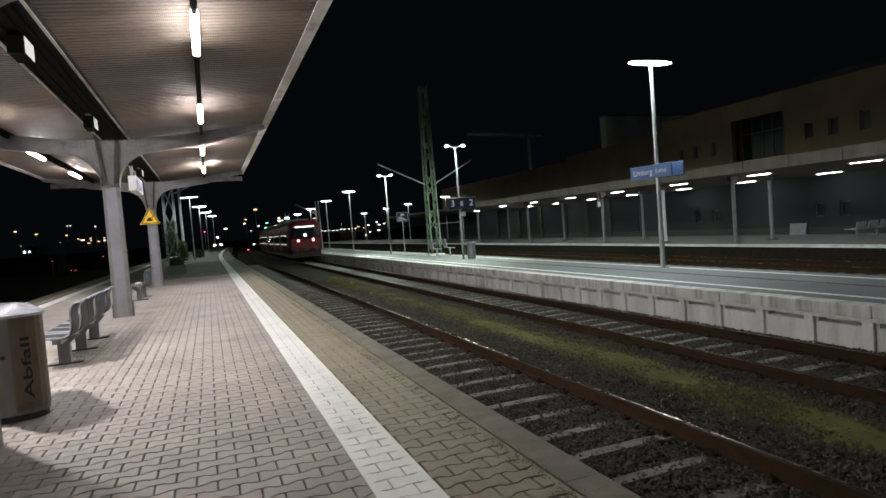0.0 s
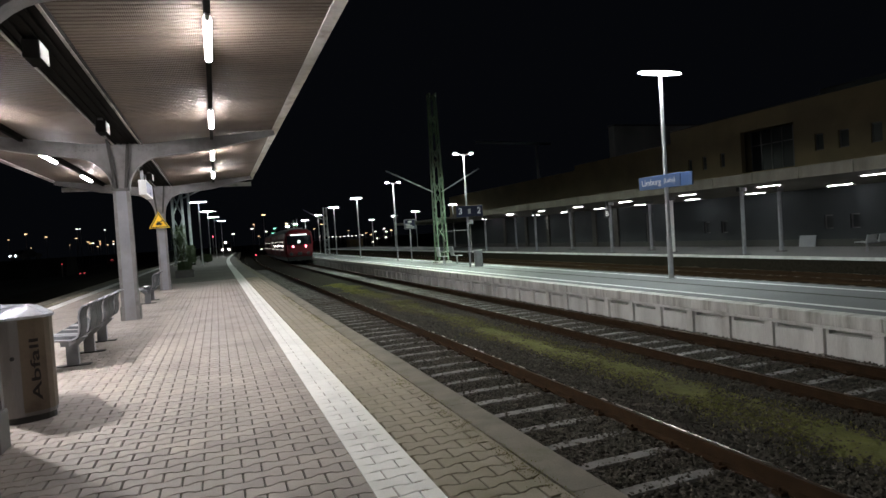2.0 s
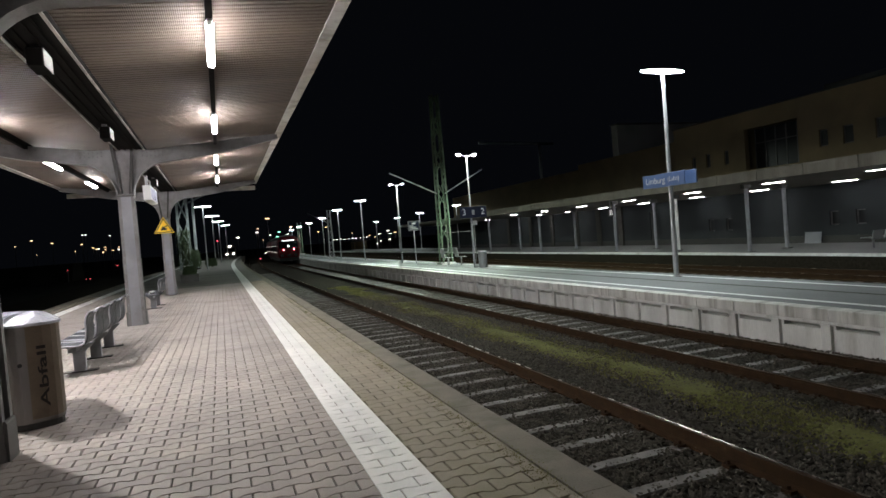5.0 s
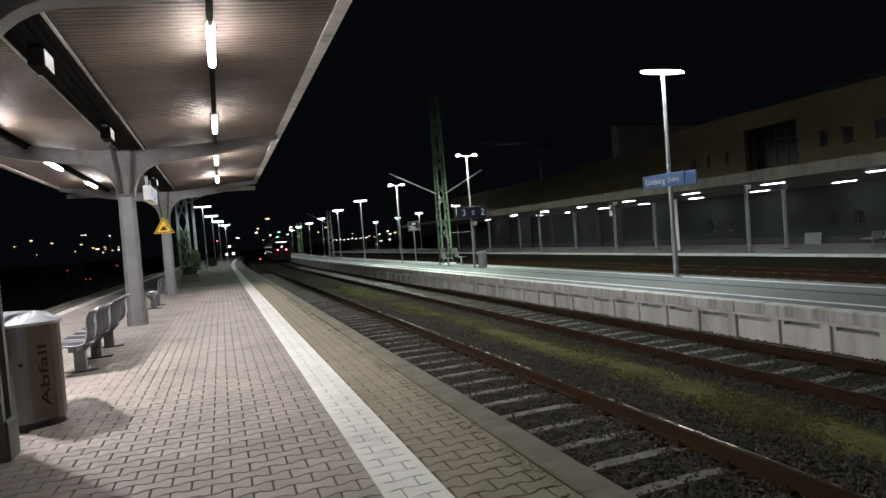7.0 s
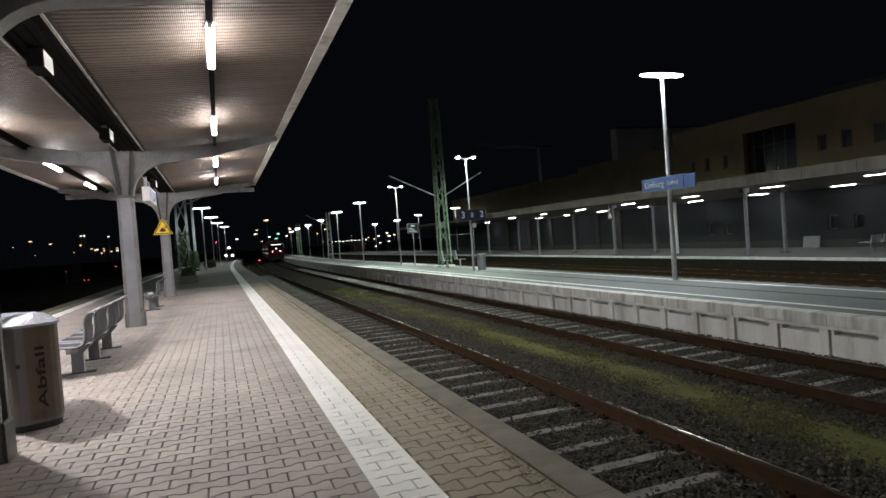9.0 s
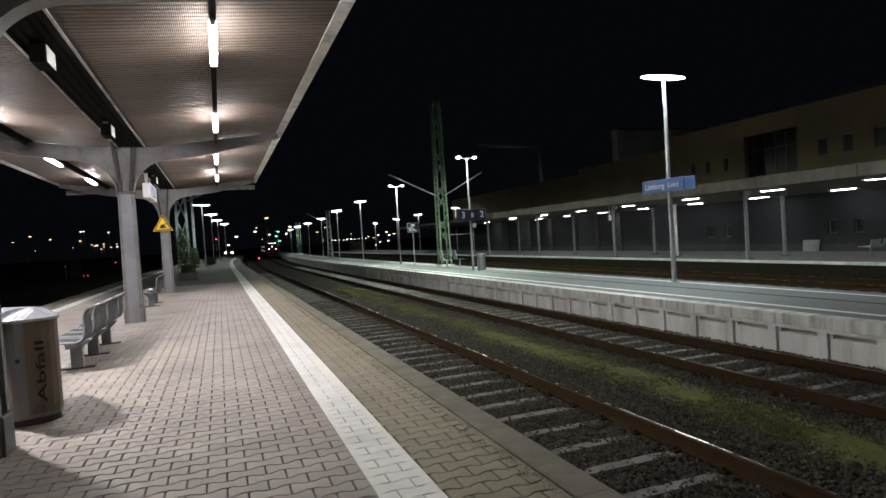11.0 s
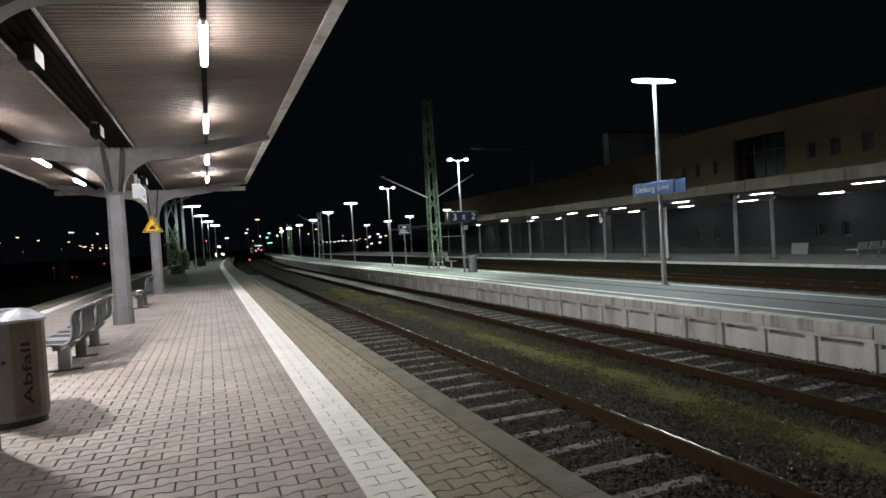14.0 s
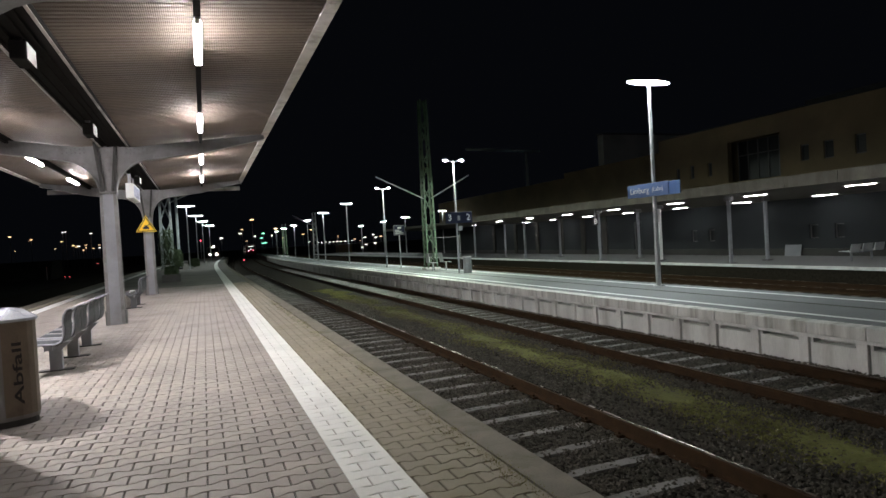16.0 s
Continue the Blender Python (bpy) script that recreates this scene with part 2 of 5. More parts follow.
def rod(bm, a, b, r0, r1=None, seg=8):
    """A round bar from a to b."""
    a, b = Vector(a), Vector(b)
    r1 = r0 if r1 is None else r1
    q = (b - a).to_track_quat("Z", "Y")
    rings = []
    for p, r in ((a, r0), (b, r1)):
        rings.append([bm.verts.new(p + q @ Vector((r * math.cos(2 * math.pi * i / seg), r * math.sin(2 * math.pi * i / seg), 0))) for i in range(seg)])
    for i in range(seg):
        bm.faces.new((rings[0][i], rings[0][(i + 1) % seg], rings[1][(i + 1) % seg], rings[1][i]))
    bm.faces.new(rings[0][::-1])
    bm.faces.new(rings[1])


def bar(bm, a, b, w):
    """A square bar from a to b."""
    rod(bm, a, b, w * 0.71, seg=4)


def prism(bm, pts, axis, a, b):
    """An outline pts drawn out along an axis from a to b; the outline's two numbers are the other two axes."""
    def at(p, s):
        return {"x": (s, p[0], p[1]), "y": (p[0], s, p[1]), "z": (p[0], p[1], s)}[axis]
    lo = [bm.verts.new(at(p, a)) for p in pts]
    hi = [bm.verts.new(at(p, b)) for p in pts]
    n = len(pts)
    for i in range(n):
        bm.faces.new((lo[i], lo[(i + 1) % n], hi[(i + 1) % n], hi[i]))
    bm.faces.new(lo[::-1])
    bm.faces.new(hi)


def sweep(bm, outline, ys):
    """A closed outline of (x, z) carried along the bend through all ys."""
    rings = [[bm.verts.new((x + bend(y), y, z)) for x, z in outline] for y in ys]
    n = len(outline)
    for p, q in zip(rings, rings[1:]):
        for i in range(n):
            bm.faces.new((p[i], p[(i + 1) % n], q[(i + 1) % n], q[i]))
    bm.faces.new(rings[0][::-1])
    bm.faces.new(rings[-1])


def rect(x0, x1, z0, z1):
    return [(x0, z0), (x1, z0), (x1, z1), (x0, z1)]


def ball(bm, c, r, sx=1, sy=1, sz=1, u=12, v=8):
    res = bmesh.ops.create_uvsphere(bm, u_segments=u, v_segments=v, radius=r)
    for w in res["verts"]:
        w.co = Vector((w.co.x * sx, w.co.y * sy, w.co.z * sz)) + Vector(c)


def mesh(bm, name, material, smooth=False, bevel=0.0):
    bmesh.ops.recalc_face_normals(bm, faces=bm.faces)
    if bevel:
        bmesh.ops.bevel(bm, geom=[e for e in bm.edges if e.calc_length() > bevel * 3], offset=bevel, segments=1, affect="EDGES", clamp_overlap=True)
    me = bpy.data.meshes.new(name)
    bm.to_mesh(me)
    bm.free()
    for m in material if isinstance(material, (list, tuple)) else [material]:
        me.materials.append(m)
    if smooth:
        for p in me.polygons:
            p.use_smooth = True
    return me


def part(name, bm, material, parent, label="", smooth=False, bevel=0.0, at=None):
    ob = new(name, mesh(bm, name, material, smooth, bevel))
    ob.parent = parent
    if at is not None:
        ob.matrix_basis = at
    return tagged(ob, label)


def thing(name, label, category, m=None, group="", kind=""):
    ob = new(name)
    if m is not None:
        ob.matrix_basis = m
    return tagged(ob, label, category, group, kind)


def structure(name, bm, material, label, category, smooth=False, bevel=0.0):
    return tagged(new(name, mesh(bm, name, material, smooth, bevel)), label, category, "", "structure")


def piece(name, me, parent, m):
    ob = new(name, me)
    ob.parent = parent
    ob.matrix_basis = m
    return ob


def letters(text, size, material, parent, m, name="lettering", bold=0.0):
    cu = bpy.data.curves.new(name, "FONT")
    cu.body, cu.size, cu.align_x, cu.align_y, cu.extrude = text, size, "CENTER", "CENTER", 0.002
    cu.offset = bold
    tmp = new(name + "_tmp", cu)
    bpy.context.view_layer.update()
    me = bpy.data.meshes.new_from_object(tmp.evaluated_get(bpy.context.evaluated_depsgraph_get()))
    bpy.data.objects.remove(tmp)
    bpy.data.curves.remove(cu)
    me.materials.clear()
    me.materials.append(material)
    return piece(name, me, parent, m)


def steps(a, b, far=6.0):
    """Stations along the line: coarse where it is straight."""
    ys = [a]
    while ys[-1] + far < b:
        ys.append(ys[-1] + far)
    return ys + [b]


# faces of a sign turned to -y (towards the camera's side)
FACE = Matrix.Rotation(math.pi / 2, 4, "X")


# ---- ground, tracks and platforms ----
RAIL_Z = -0.75
SLEEPER_1, SLEEPER_2 = 0.602, 0.05          # first sleeper
SPACE_1, SPACE_2 = 0.663, 0.617              # sleeper spacing
EDGE, KERB_IN = 2.06, 1.8
CX = -1.9                       # middle of the island platform


def build_ground():
    bm = bmesh.new()
    n = 24
    rows = []
    for r in (0.0, 40.0, 120.0, 400.0, 1500.0, 4000.0):
        rows.append([bm.verts.new((r * math.cos(2 * math.pi * i / n), r * math.sin(2 * math.pi * i / n), -1.12)) for i in range(n)] if r else [bm.verts.new((0, 0, -1.12))])
    for i in range(n):
        bm.faces.new((rows[0][0], rows[1][i], rows[1][(i + 1) % n]))
        for p, q in zip(rows[1:], rows[2:]):
            bm.faces.new((p[i], q[i], q[(i + 1) % n], p[(i + 1) % n]))
    structure("ground", bm, M_GROUND, "dark railway ground of cinders and earth", "ground")
    bm = bmesh.new()
    for x0, x1 in ((2.0, 9.3), (13.0, 21.4), (-13.5, -5.7)):
        sweep(bm, [(x0, -1.1), (x1, -1.1), (x1, -0.948), (x0, -0.948)], steps(-12, 320, 8))
    for x0, x1 in ((4.6, 6.95), (8.6, 9.25)):
        sweep(bm, [(x0 - 0.08, -0.96), (x1 + 0.08, -0.96), (x1, -0.918), (x0, -0.918)], steps(-12, 200, 8))
    structure("ballast", bm, M_BED, "bed of dark grey track ballast", "ballast")


def stones(name, x0, x1, y0, y1, count, seed, size):
    """Loose angular stones lying on the ballast bed."""
    rng = np.random.default_rng(seed)
    base = np.array([(1, 0, 0), (-1, 0, 0), (0, 1, 0), (0, -1, 0), (0, 0, 1), (0, 0, -1)], float)
    tri = np.array([(0, 2, 4), (2, 1, 4), (1, 3, 4), (3, 0, 4), (2, 0, 5), (1, 2, 5), (3, 1, 5), (0, 3, 5)])
    s = rng.uniform(0.6, 1.3, (count, 1, 3)) * size * np.array([1, 1, 0.75])
    pts = (base[None] + rng.normal(0, 0.28, (count, 6, 3))) * s
    a = rng.uniform(0, 6.28, count)
    c, d = np.cos(a)[:, None], np.sin(a)[:, None]
    x, y = pts[..., 0] * c - pts[..., 1] * d, pts[..., 0] * d + pts[..., 1] * c
    # denser towards the camera's end
    u = rng.uniform(0, 1, count) ** 1.9
    px, py = rng.uniform(x0, x1, count), y0 + (y1 - y0) * u
    pz = -0.936 + rng.uniform(-0.015, 0.022, count) + np.where(((px > 4.6) & (px < 6.95)) | (px > 8.6), 0.022, 0.0)
    # the sleepers' tops stay mostly clear
    near_1 = (np.abs((py - SLEEPER_1 + SPACE_1 / 2) % SPACE_1 - SPACE_1 / 2) < 0.115) & (px > 3.2) & (px < 4.02)
    near_2 = (np.abs((py - SLEEPER_2 + SPACE_2 / 2) % SPACE_2 - SPACE_2 / 2) < 0.115) & (px > 7.4) & (px < 8.12)
    pz = np.where((near_1 | near_2) & (rng.uniform(0, 1, count) < 0.5), -1.02, pz)
    v = np.stack([x + px[:, None], y + py[:, None], pts[..., 2] + pz[:, None]], -1).reshape(-1, 3)
    f = (tri[None] + 6 * np.arange(count)[:, None, None]).reshape(-1, 3)
    me = bpy.data.meshes.new(name)
    me.from_pydata(v.tolist(), [], f.tolist())
    me.materials.append(M_STONE)
    tagged(new(name, me), "loose angular grey track ballast stones", "ballast", "", "stuff")


def blades(name, count, seed, place, tall, material, label, w=0.009):
    """Thin grass blades in tufts."""
    rng = np.random.default_rng(seed)
    p = place(rng, count)
    h = rng.uniform(0.35, 1.0, count) * tall
    a = rng.uniform(0, 6.28, count)
    lean = rng.uniform(0.1, 0.7, count) * h
    dx, dy = np.cos(a), np.sin(a)
    b0 = p + np.stack([-dy * w, dx * w, 0 * a], -1)
    b1 = p + np.stack([dy * w, -dx * w, 0 * a], -1)
    m = p + np.stack([dx * lean * 0.35, dy * lean * 0.35, h * 0.6], -1)
    m0, m1 = m + (b0 - p) * 0.7, m + (b1 - p) * 0.7
    t = p + np.stack([dx * lean, dy * lean, h], -1)
    v = np.stack([b0, b1, m1, m0, t], 1).reshape(-1, 3)
    k = 5 * np.arange(count)
    f = [(i, i + 1, i + 2, i + 3) for i in k.tolist()] + [(i + 3, i + 2, i + 4) for i in k.tolist()]
    me = bpy.data.meshes.new(name)
    me.from_pydata(v.tolist(), [], f)
    me.materials.append(material)
    tagged(new(name, me), label, "grass", "", "stuff")


def kerb_moss(rng, n):
    # cushions of moss in the joint behind the kerb
    k = 260
    ty = 2.4 + 16 * rng.uniform(0, 1, k) ** 1.5
    s = rng.uniform(0.02, 0.07, k)
    cx = 1.79 - np.abs(rng.normal(0, 0.07, k))
    i = rng.integers(0, k, n)
    return np.stack([np.minimum(cx[i] + rng.normal(0, 0.8, n) * s[i], 1.86), ty[i] + rng.normal(0, 1.6, n) * s[i], np.full(n, -0.002)], -1)


def grass_strip(rng, n):
    # tufts along a ragged strip between the tracks
    k = 420
    ty = 3.0 + 30 * rng.uniform(0, 1, k) ** 1.6
    tx = 6.0 + rng.normal(0, 0.21, k) + 0.06 * np.sin(ty * 0.9)
    i = rng.integers(0, k, n)
    s = rng.uniform(0.05, 0.2, k)[i]
    return np.stack([tx[i] + rng.normal(0, 1, n) * s, ty[i] + rng.normal(0, 1.6, n) * s, np.full(n, -0.915)], -1)


def moss_carpet():
    """A low mounded sheet of moss whose ragged edges sink into the ballast."""
    nx, ny = 26, 520
    v, f = [], []
    for j in range(ny + 1):
        y = 2.6 + 30.0 * (j / ny) ** 1.5
        for i in range(nx + 1):
            u = 2 * i / nx - 1
            x = 6.02 + 0.62 * u + 0.06 * math.sin(y * 0.9)
            big, small = noise.noise((x * 1.6, y * 0.9, 3.0)), noise.noise((x * 13, y * 13, 7.0))
            v.append((x, y, -0.913 + 0.06 * (0.6 - u * u) - 0.0014 * y + 0.026 * big + 0.014 * small))
    for j in range(ny):
        for i in range(nx):
            k = j * (nx + 1) + i
            f.append((k, k + 1, k + nx + 2, k + nx + 1))
    me = bpy.data.meshes.new("moss_carpet")
    me.from_pydata(v, [], f)
    me.materials.append(M_CARPET)
    tagged(new("moss_carpet", me), "low olive-green moss carpet between the two tracks", "moss", "", "stuff")


def rail_outline(x):
    z = RAIL_Z
    foot = [(x - 0.075, z - 0.172), (x + 0.075, z - 0.172), (x + 0.075, z - 0.155), (x + 0.012, z - 0.135), (x + 0.012, z - 0.045), (x + 0.036, z - 0.035), (x + 0.036, z - 0.004)]
    return foot + [(x - 0.036, z - 0.004), (x - 0.036, z - 0.035), (x - 0.012, z - 0.045), (x - 0.012, z - 0.135), (x - 0.075, z - 0.155)]


def sleeper_mesh():
    bm = bmesh.new()
    out = [(-0.14, -0.2), (0.14, -0.2), (0.075, 0.0), (-0.075, 0.0)]
    secs = [(-1.3, 0.0), (-0.5, 0.0), (-0.3, 0.006), (0.3, 0.006), (0.5, 0.0), (1.3, 0.0)]
    rings = [[bm.verts.new((x, y, z + (dz if z == 0 else 0))) for y, z in out] for x, dz in secs]
    for p, q in zip(rings, rings[1:]):
        for i in range(4):
            bm.faces.new((p[i], p[(i + 1) % 4], q[(i + 1) % 4], q[i]))
    bm.faces.new(rings[0][::-1])
    bm.faces.new(rings[-1])
    return mesh(bm, "sleeper", M_SLEEPER)


def clip_mesh():
    bm = bmesh.new()
    for s in (-1, 1):
        box(bm, s * 0.11 - 0.04, s * 0.11 + 0.04, -0.05, 0.05, 0.0, 0.035)
        rod(bm, (s * 0.11, 0, 0.03), (s * 0.11, 0, 0.07), 0.016, seg=6)
    return mesh(bm, "rail_clip", M_RAIL)


def build_track(name, x, y0, y1, phase, with_clips=0.0, space=0.625):
    tr = thing(name, "railway track of rusty rails on concrete sleepers", "track", kind="structure")
    me, cl = sleeper_mesh(), clip_mesh()
    for s in (-0.7535, 0.7535):
        bm = bmesh.new()
        sweep(bm, rail_outline(x + s), steps(-12, 330, 6))
        part("rail", bm, M_RAIL, tr, "rust-brown rail")
        bm = bmesh.new()
        sweep(bm, rect(x + s + 0.006, x + s + 0.028, RAIL_Z - 0.004, RAIL_Z), steps(-12, 330, 6))
        part("rail_head", bm, M_RAIL_TOP, tr, "polished running surface of the rail")
    y, k = y0 + phase, 0
    while y < y1:
        turn = 0.8 * math.sin(k * 2.3)
        piece("sleeper", me, tr, pose(x + bend(y), y, -0.928 + 0.006 * math.sin(k * 1.7), 0, 0, turn))
        if y < with_clips:
            for s in (-0.7535, 0.7535):
                piece("rail_clip", cl, tr, pose(x + s, y, -0.925))
        y += space
        k += 1
    return tr


def paver_mesh(name, length, width, material, wave=0.014, gap=0.0055):
    """One interlocking bone-shaped paver."""
    bm = bmesh.new()
    q, w = length / 4, width / 2
    top = [(-2 * q + gap, w + wave - gap), (-q - 0.022, w + wave - gap), (-q + 0.022, w - wave - gap), (q - 0.022, w - wave - gap), (q + 0.022, w + wave - gap), (2 * q - gap, w + wave - gap)]
    out = top + [(-x, -y) for x, y in top]
    lo = [bm.verts.new((x, y, -0.03)) for x, y in out]
    hi = [bm.verts.new((x * 0.995, y * 0.99, -0.003)) for x, y in out]
    tp = [bm.verts.new((x * 0.965, y * 0.94, 0.0)) for x, y in out]
    n = len(out)
    for i in range(n):
        j = (i + 1) % n
        bm.faces.new((lo[i], lo[j], hi[j], hi[i]))
        bm.faces.new((hi[i], hi[j], tp[j], tp[i]))
    bm.faces.new(tp)
    return mesh(bm, name, material)


def joined(name, me, places, parent, material, label):
    """Many copies of one mesh in one part."""
    base = np.array([v.co for v in me.vertices])
    polys = [tuple(p.vertices) for p in me.polygons]
    v, f = [], []
    for k, (x, y, z) in enumerate(places):
        v.append(base + (x, y, z))
        f += [tuple(i + k * len(base) for i in p) for p in polys]
    m = bpy.data.meshes.new(name)
    m.from_pydata(np.concatenate(v).tolist(), [], f)
    m.materials.append(material)
    ob = new(name, m)
    ob.parent = parent
    return tagged(ob, label, "", "", "stuff")


def build_island_platform():
    """The platform on which the camera stands."""
    ys = steps(-12, 150, 7)
    pf = thing("platform_island", "island platform paved with interlocking concrete pavers", "platform", kind="structure")
    bm = bmesh.new()
    sweep(bm, [(-5.85, -1.1), (EDGE - 0.08, -1.1), (EDGE - 0.08, -0.2), (KERB_IN, -0.02), (-5.4, -0.02), (-5.85, -0.2)], steps(-12, 30, 7))
    part("bedding", bm, M_JOINT, pf, "dark sand under and between the pavers")
    bm = bmesh.new()
    sweep(bm, [(-5.85, -1.1), (EDGE - 0.08, -1.1), (EDGE - 0.08, -0.2), (KERB_IN, 0.0), (-5.4, 0.0), (-5.85, -0.2)], steps(30, 150, 7))
    part("asphalt_surface", bm, M_ASPHALT_DARK, pf, "dim worn asphalt beyond the canopy")
    bm = bmesh.new()
    sweep(bm, rect(0.79, 1.16, -0.01, 0.005), steps(30, 150, 7))
    sweep(bm, rect(-4.96, -4.6, -0.01, 0.005), steps(30, 150, 7))
    part("painted_line", bm, M_LINE, pf, "white warning line along the edge")
    # kerb stones, one metre each
    bm = bmesh.new()
    prism(bm, [(KERB_IN + 0.005, -0.3), (EDGE - 0.06, -0.3), (EDGE - 0.06, -0.14), (EDGE, -0.12), (EDGE, -0.015), (EDGE - 0.015, 0.0), (KERB_IN + 0.005, 0.0)], "y", 0.002, 0.998)
    kerb = mesh(bm, "kerb_stone", M_KERB)
    bm = bmesh.new()
    prism(bm, [(-5.85, -0.3), (-5.4, -0.3), (-5.4, 0.0), (-5.85, 0.0)], "y", 0.006, 0.994)
    kerb_l = mesh(bm, "kerb_stone", M_KERB)
    for k in range(-6, 60):
        piece("kerb_stone", kerb, pf, pose(bend(k), k, 0.002 * math.sin(k * 3.1)))
    for k in range(2, 60, 1):
        piece("kerb_stone", kerb_l, pf, pose(bend(k), k, 0))
    bm = bmesh.new()
    for x0, x1 in ((KERB_IN, EDGE), (-5.85, -5.4)):
        sweep(bm, rect(x0, x1, -0.3, 0.0), steps(60, 150, 7))
    part("kerb_line", bm, M_KERB, pf)
    L, Wd = 0.25, 0.143
    me, me_edge = paver_mesh("paver", L, Wd, M_PAVER), paver_mesh("paver", L, Wd, M_PAVER_EDGE)
    near, far, edge_near, edge_far = [], [], [], []
    rows = int(36 / Wd)
    half = paver_mesh("half_paver", L / 2, Wd, M_PAVER_EDGE, wave=0.004)
    halves = []
    for r in range(rows):
        y = -6.0 + (r + 0.5) * Wd
        off = 0.5 * L if r % 2 else 0.0
        for k in range(24):
            x = 0.82 - off - k * L
            z = 0.0016 * noise.noise((x * 9, y * 9, 0))
            if x > -4.75:
                (near if 3.2 < y < 5.6 and -1.9 < x else far).append((x, y, z))
        for k in range(3):
            x = KERB_IN - 0.005 - L / 2 - off - k * L
            z = 0.0016 * noise.noise((x * 9, y * 9, 0))
            if x > 1.05:
                (edge_near if 3.0 < y < 6 else edge_far).append((x, y, z))
        if r % 2:
            halves.append((KERB_IN - 0.005 - L / 4, y, 0))
    joined("half_pavers", half, halves, pf, M_PAVER_EDGE, "half pavers closing the rows at the kerb")
    for n, m, parts_, rest, mt, lb in (("paver", me, near[:260], far + near[260:], M_PAVER, "grey-beige interlocking pavers"), ("paver", me_edge, edge_near[:40], edge_far + edge_near[40:], M_PAVER_EDGE, "mossy pavers beside the kerb")):
        for p in parts_:
            piece(n, m, pf, pose(*p))
        joined("pavers", m, rest, pf, mt, lb)
    # white warning strip: rows of one and a half white pavers
    full = paver_mesh("white_paver", L, Wd, M_WHITE_PAVER, wave=0.008, gap=0.0035)
    short = paver_mesh("white_half_paver", L / 2, Wd, M_WHITE_PAVER, wave=0.003, gap=0.0035)
    for x0, near_strip in ((0.785, True), (-4.97, False)):
        longs = [(x0 + (L / 2 if r % 2 else L), -6 + (r + 0.5) * Wd, 0.004) for r in range(rows)]
        shorts = [(x0 + (L * 1.25 if r % 2 else L / 4), -6 + (r + 0.5) * Wd, 0.004) for r in range(rows)]
        for m, ps, nm in ((full, longs, "white_paver"), (short, shorts, "white_half_paver")):
            pick = [p for p in ps if near_strip and 2.8 < p[1] < 8]
            for p in pick:
                piece(nm, m, pf, pose(*p))
            joined(nm + "s", m, [p for p in ps if p not in pick], pf, M_WHITE_PAVER, "white warning strip of pavers")
    # outer margin on the other side
    joined("pavers_margin", me_edge, [(-5.2, -6 + (r + 0.5) * Wd, 0) for r in range(rows)], pf, M_PAVER_EDGE, "mossy pavers at the margin")


def build_middle_platform():
    z = -0.2
    pf = thing("platform_middle", "long middle platform with pale concrete edge wall", "platform", kind="structure")
    bm = bmesh.new()
    sweep(bm, [(9.5, -1.1), (12.75, -1.1), (12.75, z - 0.03), (11.1, z), (9.5, z)], steps(-12, 240, 8))
    part("asphalt_surface", bm, M_ASPHALT, pf, "grey-green asphalt surface")
    bm = bmesh.new()
    sweep(bm, rect(9.84, 9.97, z - 0.02, z + 0.004), steps(-12, 240, 8))
    part("painted_line", bm, M_LINE, pf, "white safety line")
    bm = bmesh.new()
    sweep(bm, [(12.2, z - 0.04), (12.33, z - 0.04), (12.33, z - 0.018), (12.2, z - 0.015)], steps(-12, 240, 8))
    part("painted_line", bm, M_LINE, pf, "white safety line")
    bm = bmesh.new()
    sweep(bm, rect(11.08, 11.2, z - 0.03, z + 0.004), steps(-12, 240, 8))
    part("drain_strip", bm, M_CONC_DARK, pf, "dark drain channel")
    # edge wall units
    W, first = 0.978, 7.215
    bm = bmesh.new()
    box(bm, 9.2, 9.5, 0.004, W - 0.004, z - 0.205, z - 0.003)
    cap = mesh(bm, "coping", M_CONC_LIP, bevel=0.01)
    bm = bmesh.new()
    box(bm, 9.228, 9.5, 0.0, W, z - 0.268, z - 0.205)
    box(bm, 9.225, 9.47, 0.0, 0.17, -1.1, z - 0.268)
    box(bm, 9.285, 9.47, 0.17, W, -1.1, z - 0.35)
    box(bm, 9.285, 9.47, 0.17, 0.22, z - 0.35, z - 0.268)
    box(bm, 9.285, 9.47, W - 0.06, W, z - 0.35, z - 0.268)
    box(bm, 9.455, 9.47, 0.22, W - 0.06, z - 0.35, z - 0.268)
    unit = mesh(bm, "wall_unit", M_CONC, bevel=0.006)
    for k in range(-10, 118):
        y = first + k * W
        piece("wall_unit", unit, pf, pose(bend(y), y, 0.004 * math.sin(k * 2.9), 0, 0, 0))
        piece("coping", cap, pf, pose(bend(y) + 0.006 * math.sin(k * 1.9), y, 0, 0, 0, 0))
    bm = bmesh.new()
    sweep(bm, rect(9.2, 9.5, -1.1, z - 0.003), steps(first + 118 * W, 240, 8))
    sweep(bm, rect(12.75, 12.85, -1.1, z - 0.03), steps(-12, 240, 8))
    part("edge_wall", bm, M_CONC_DARK, pf)


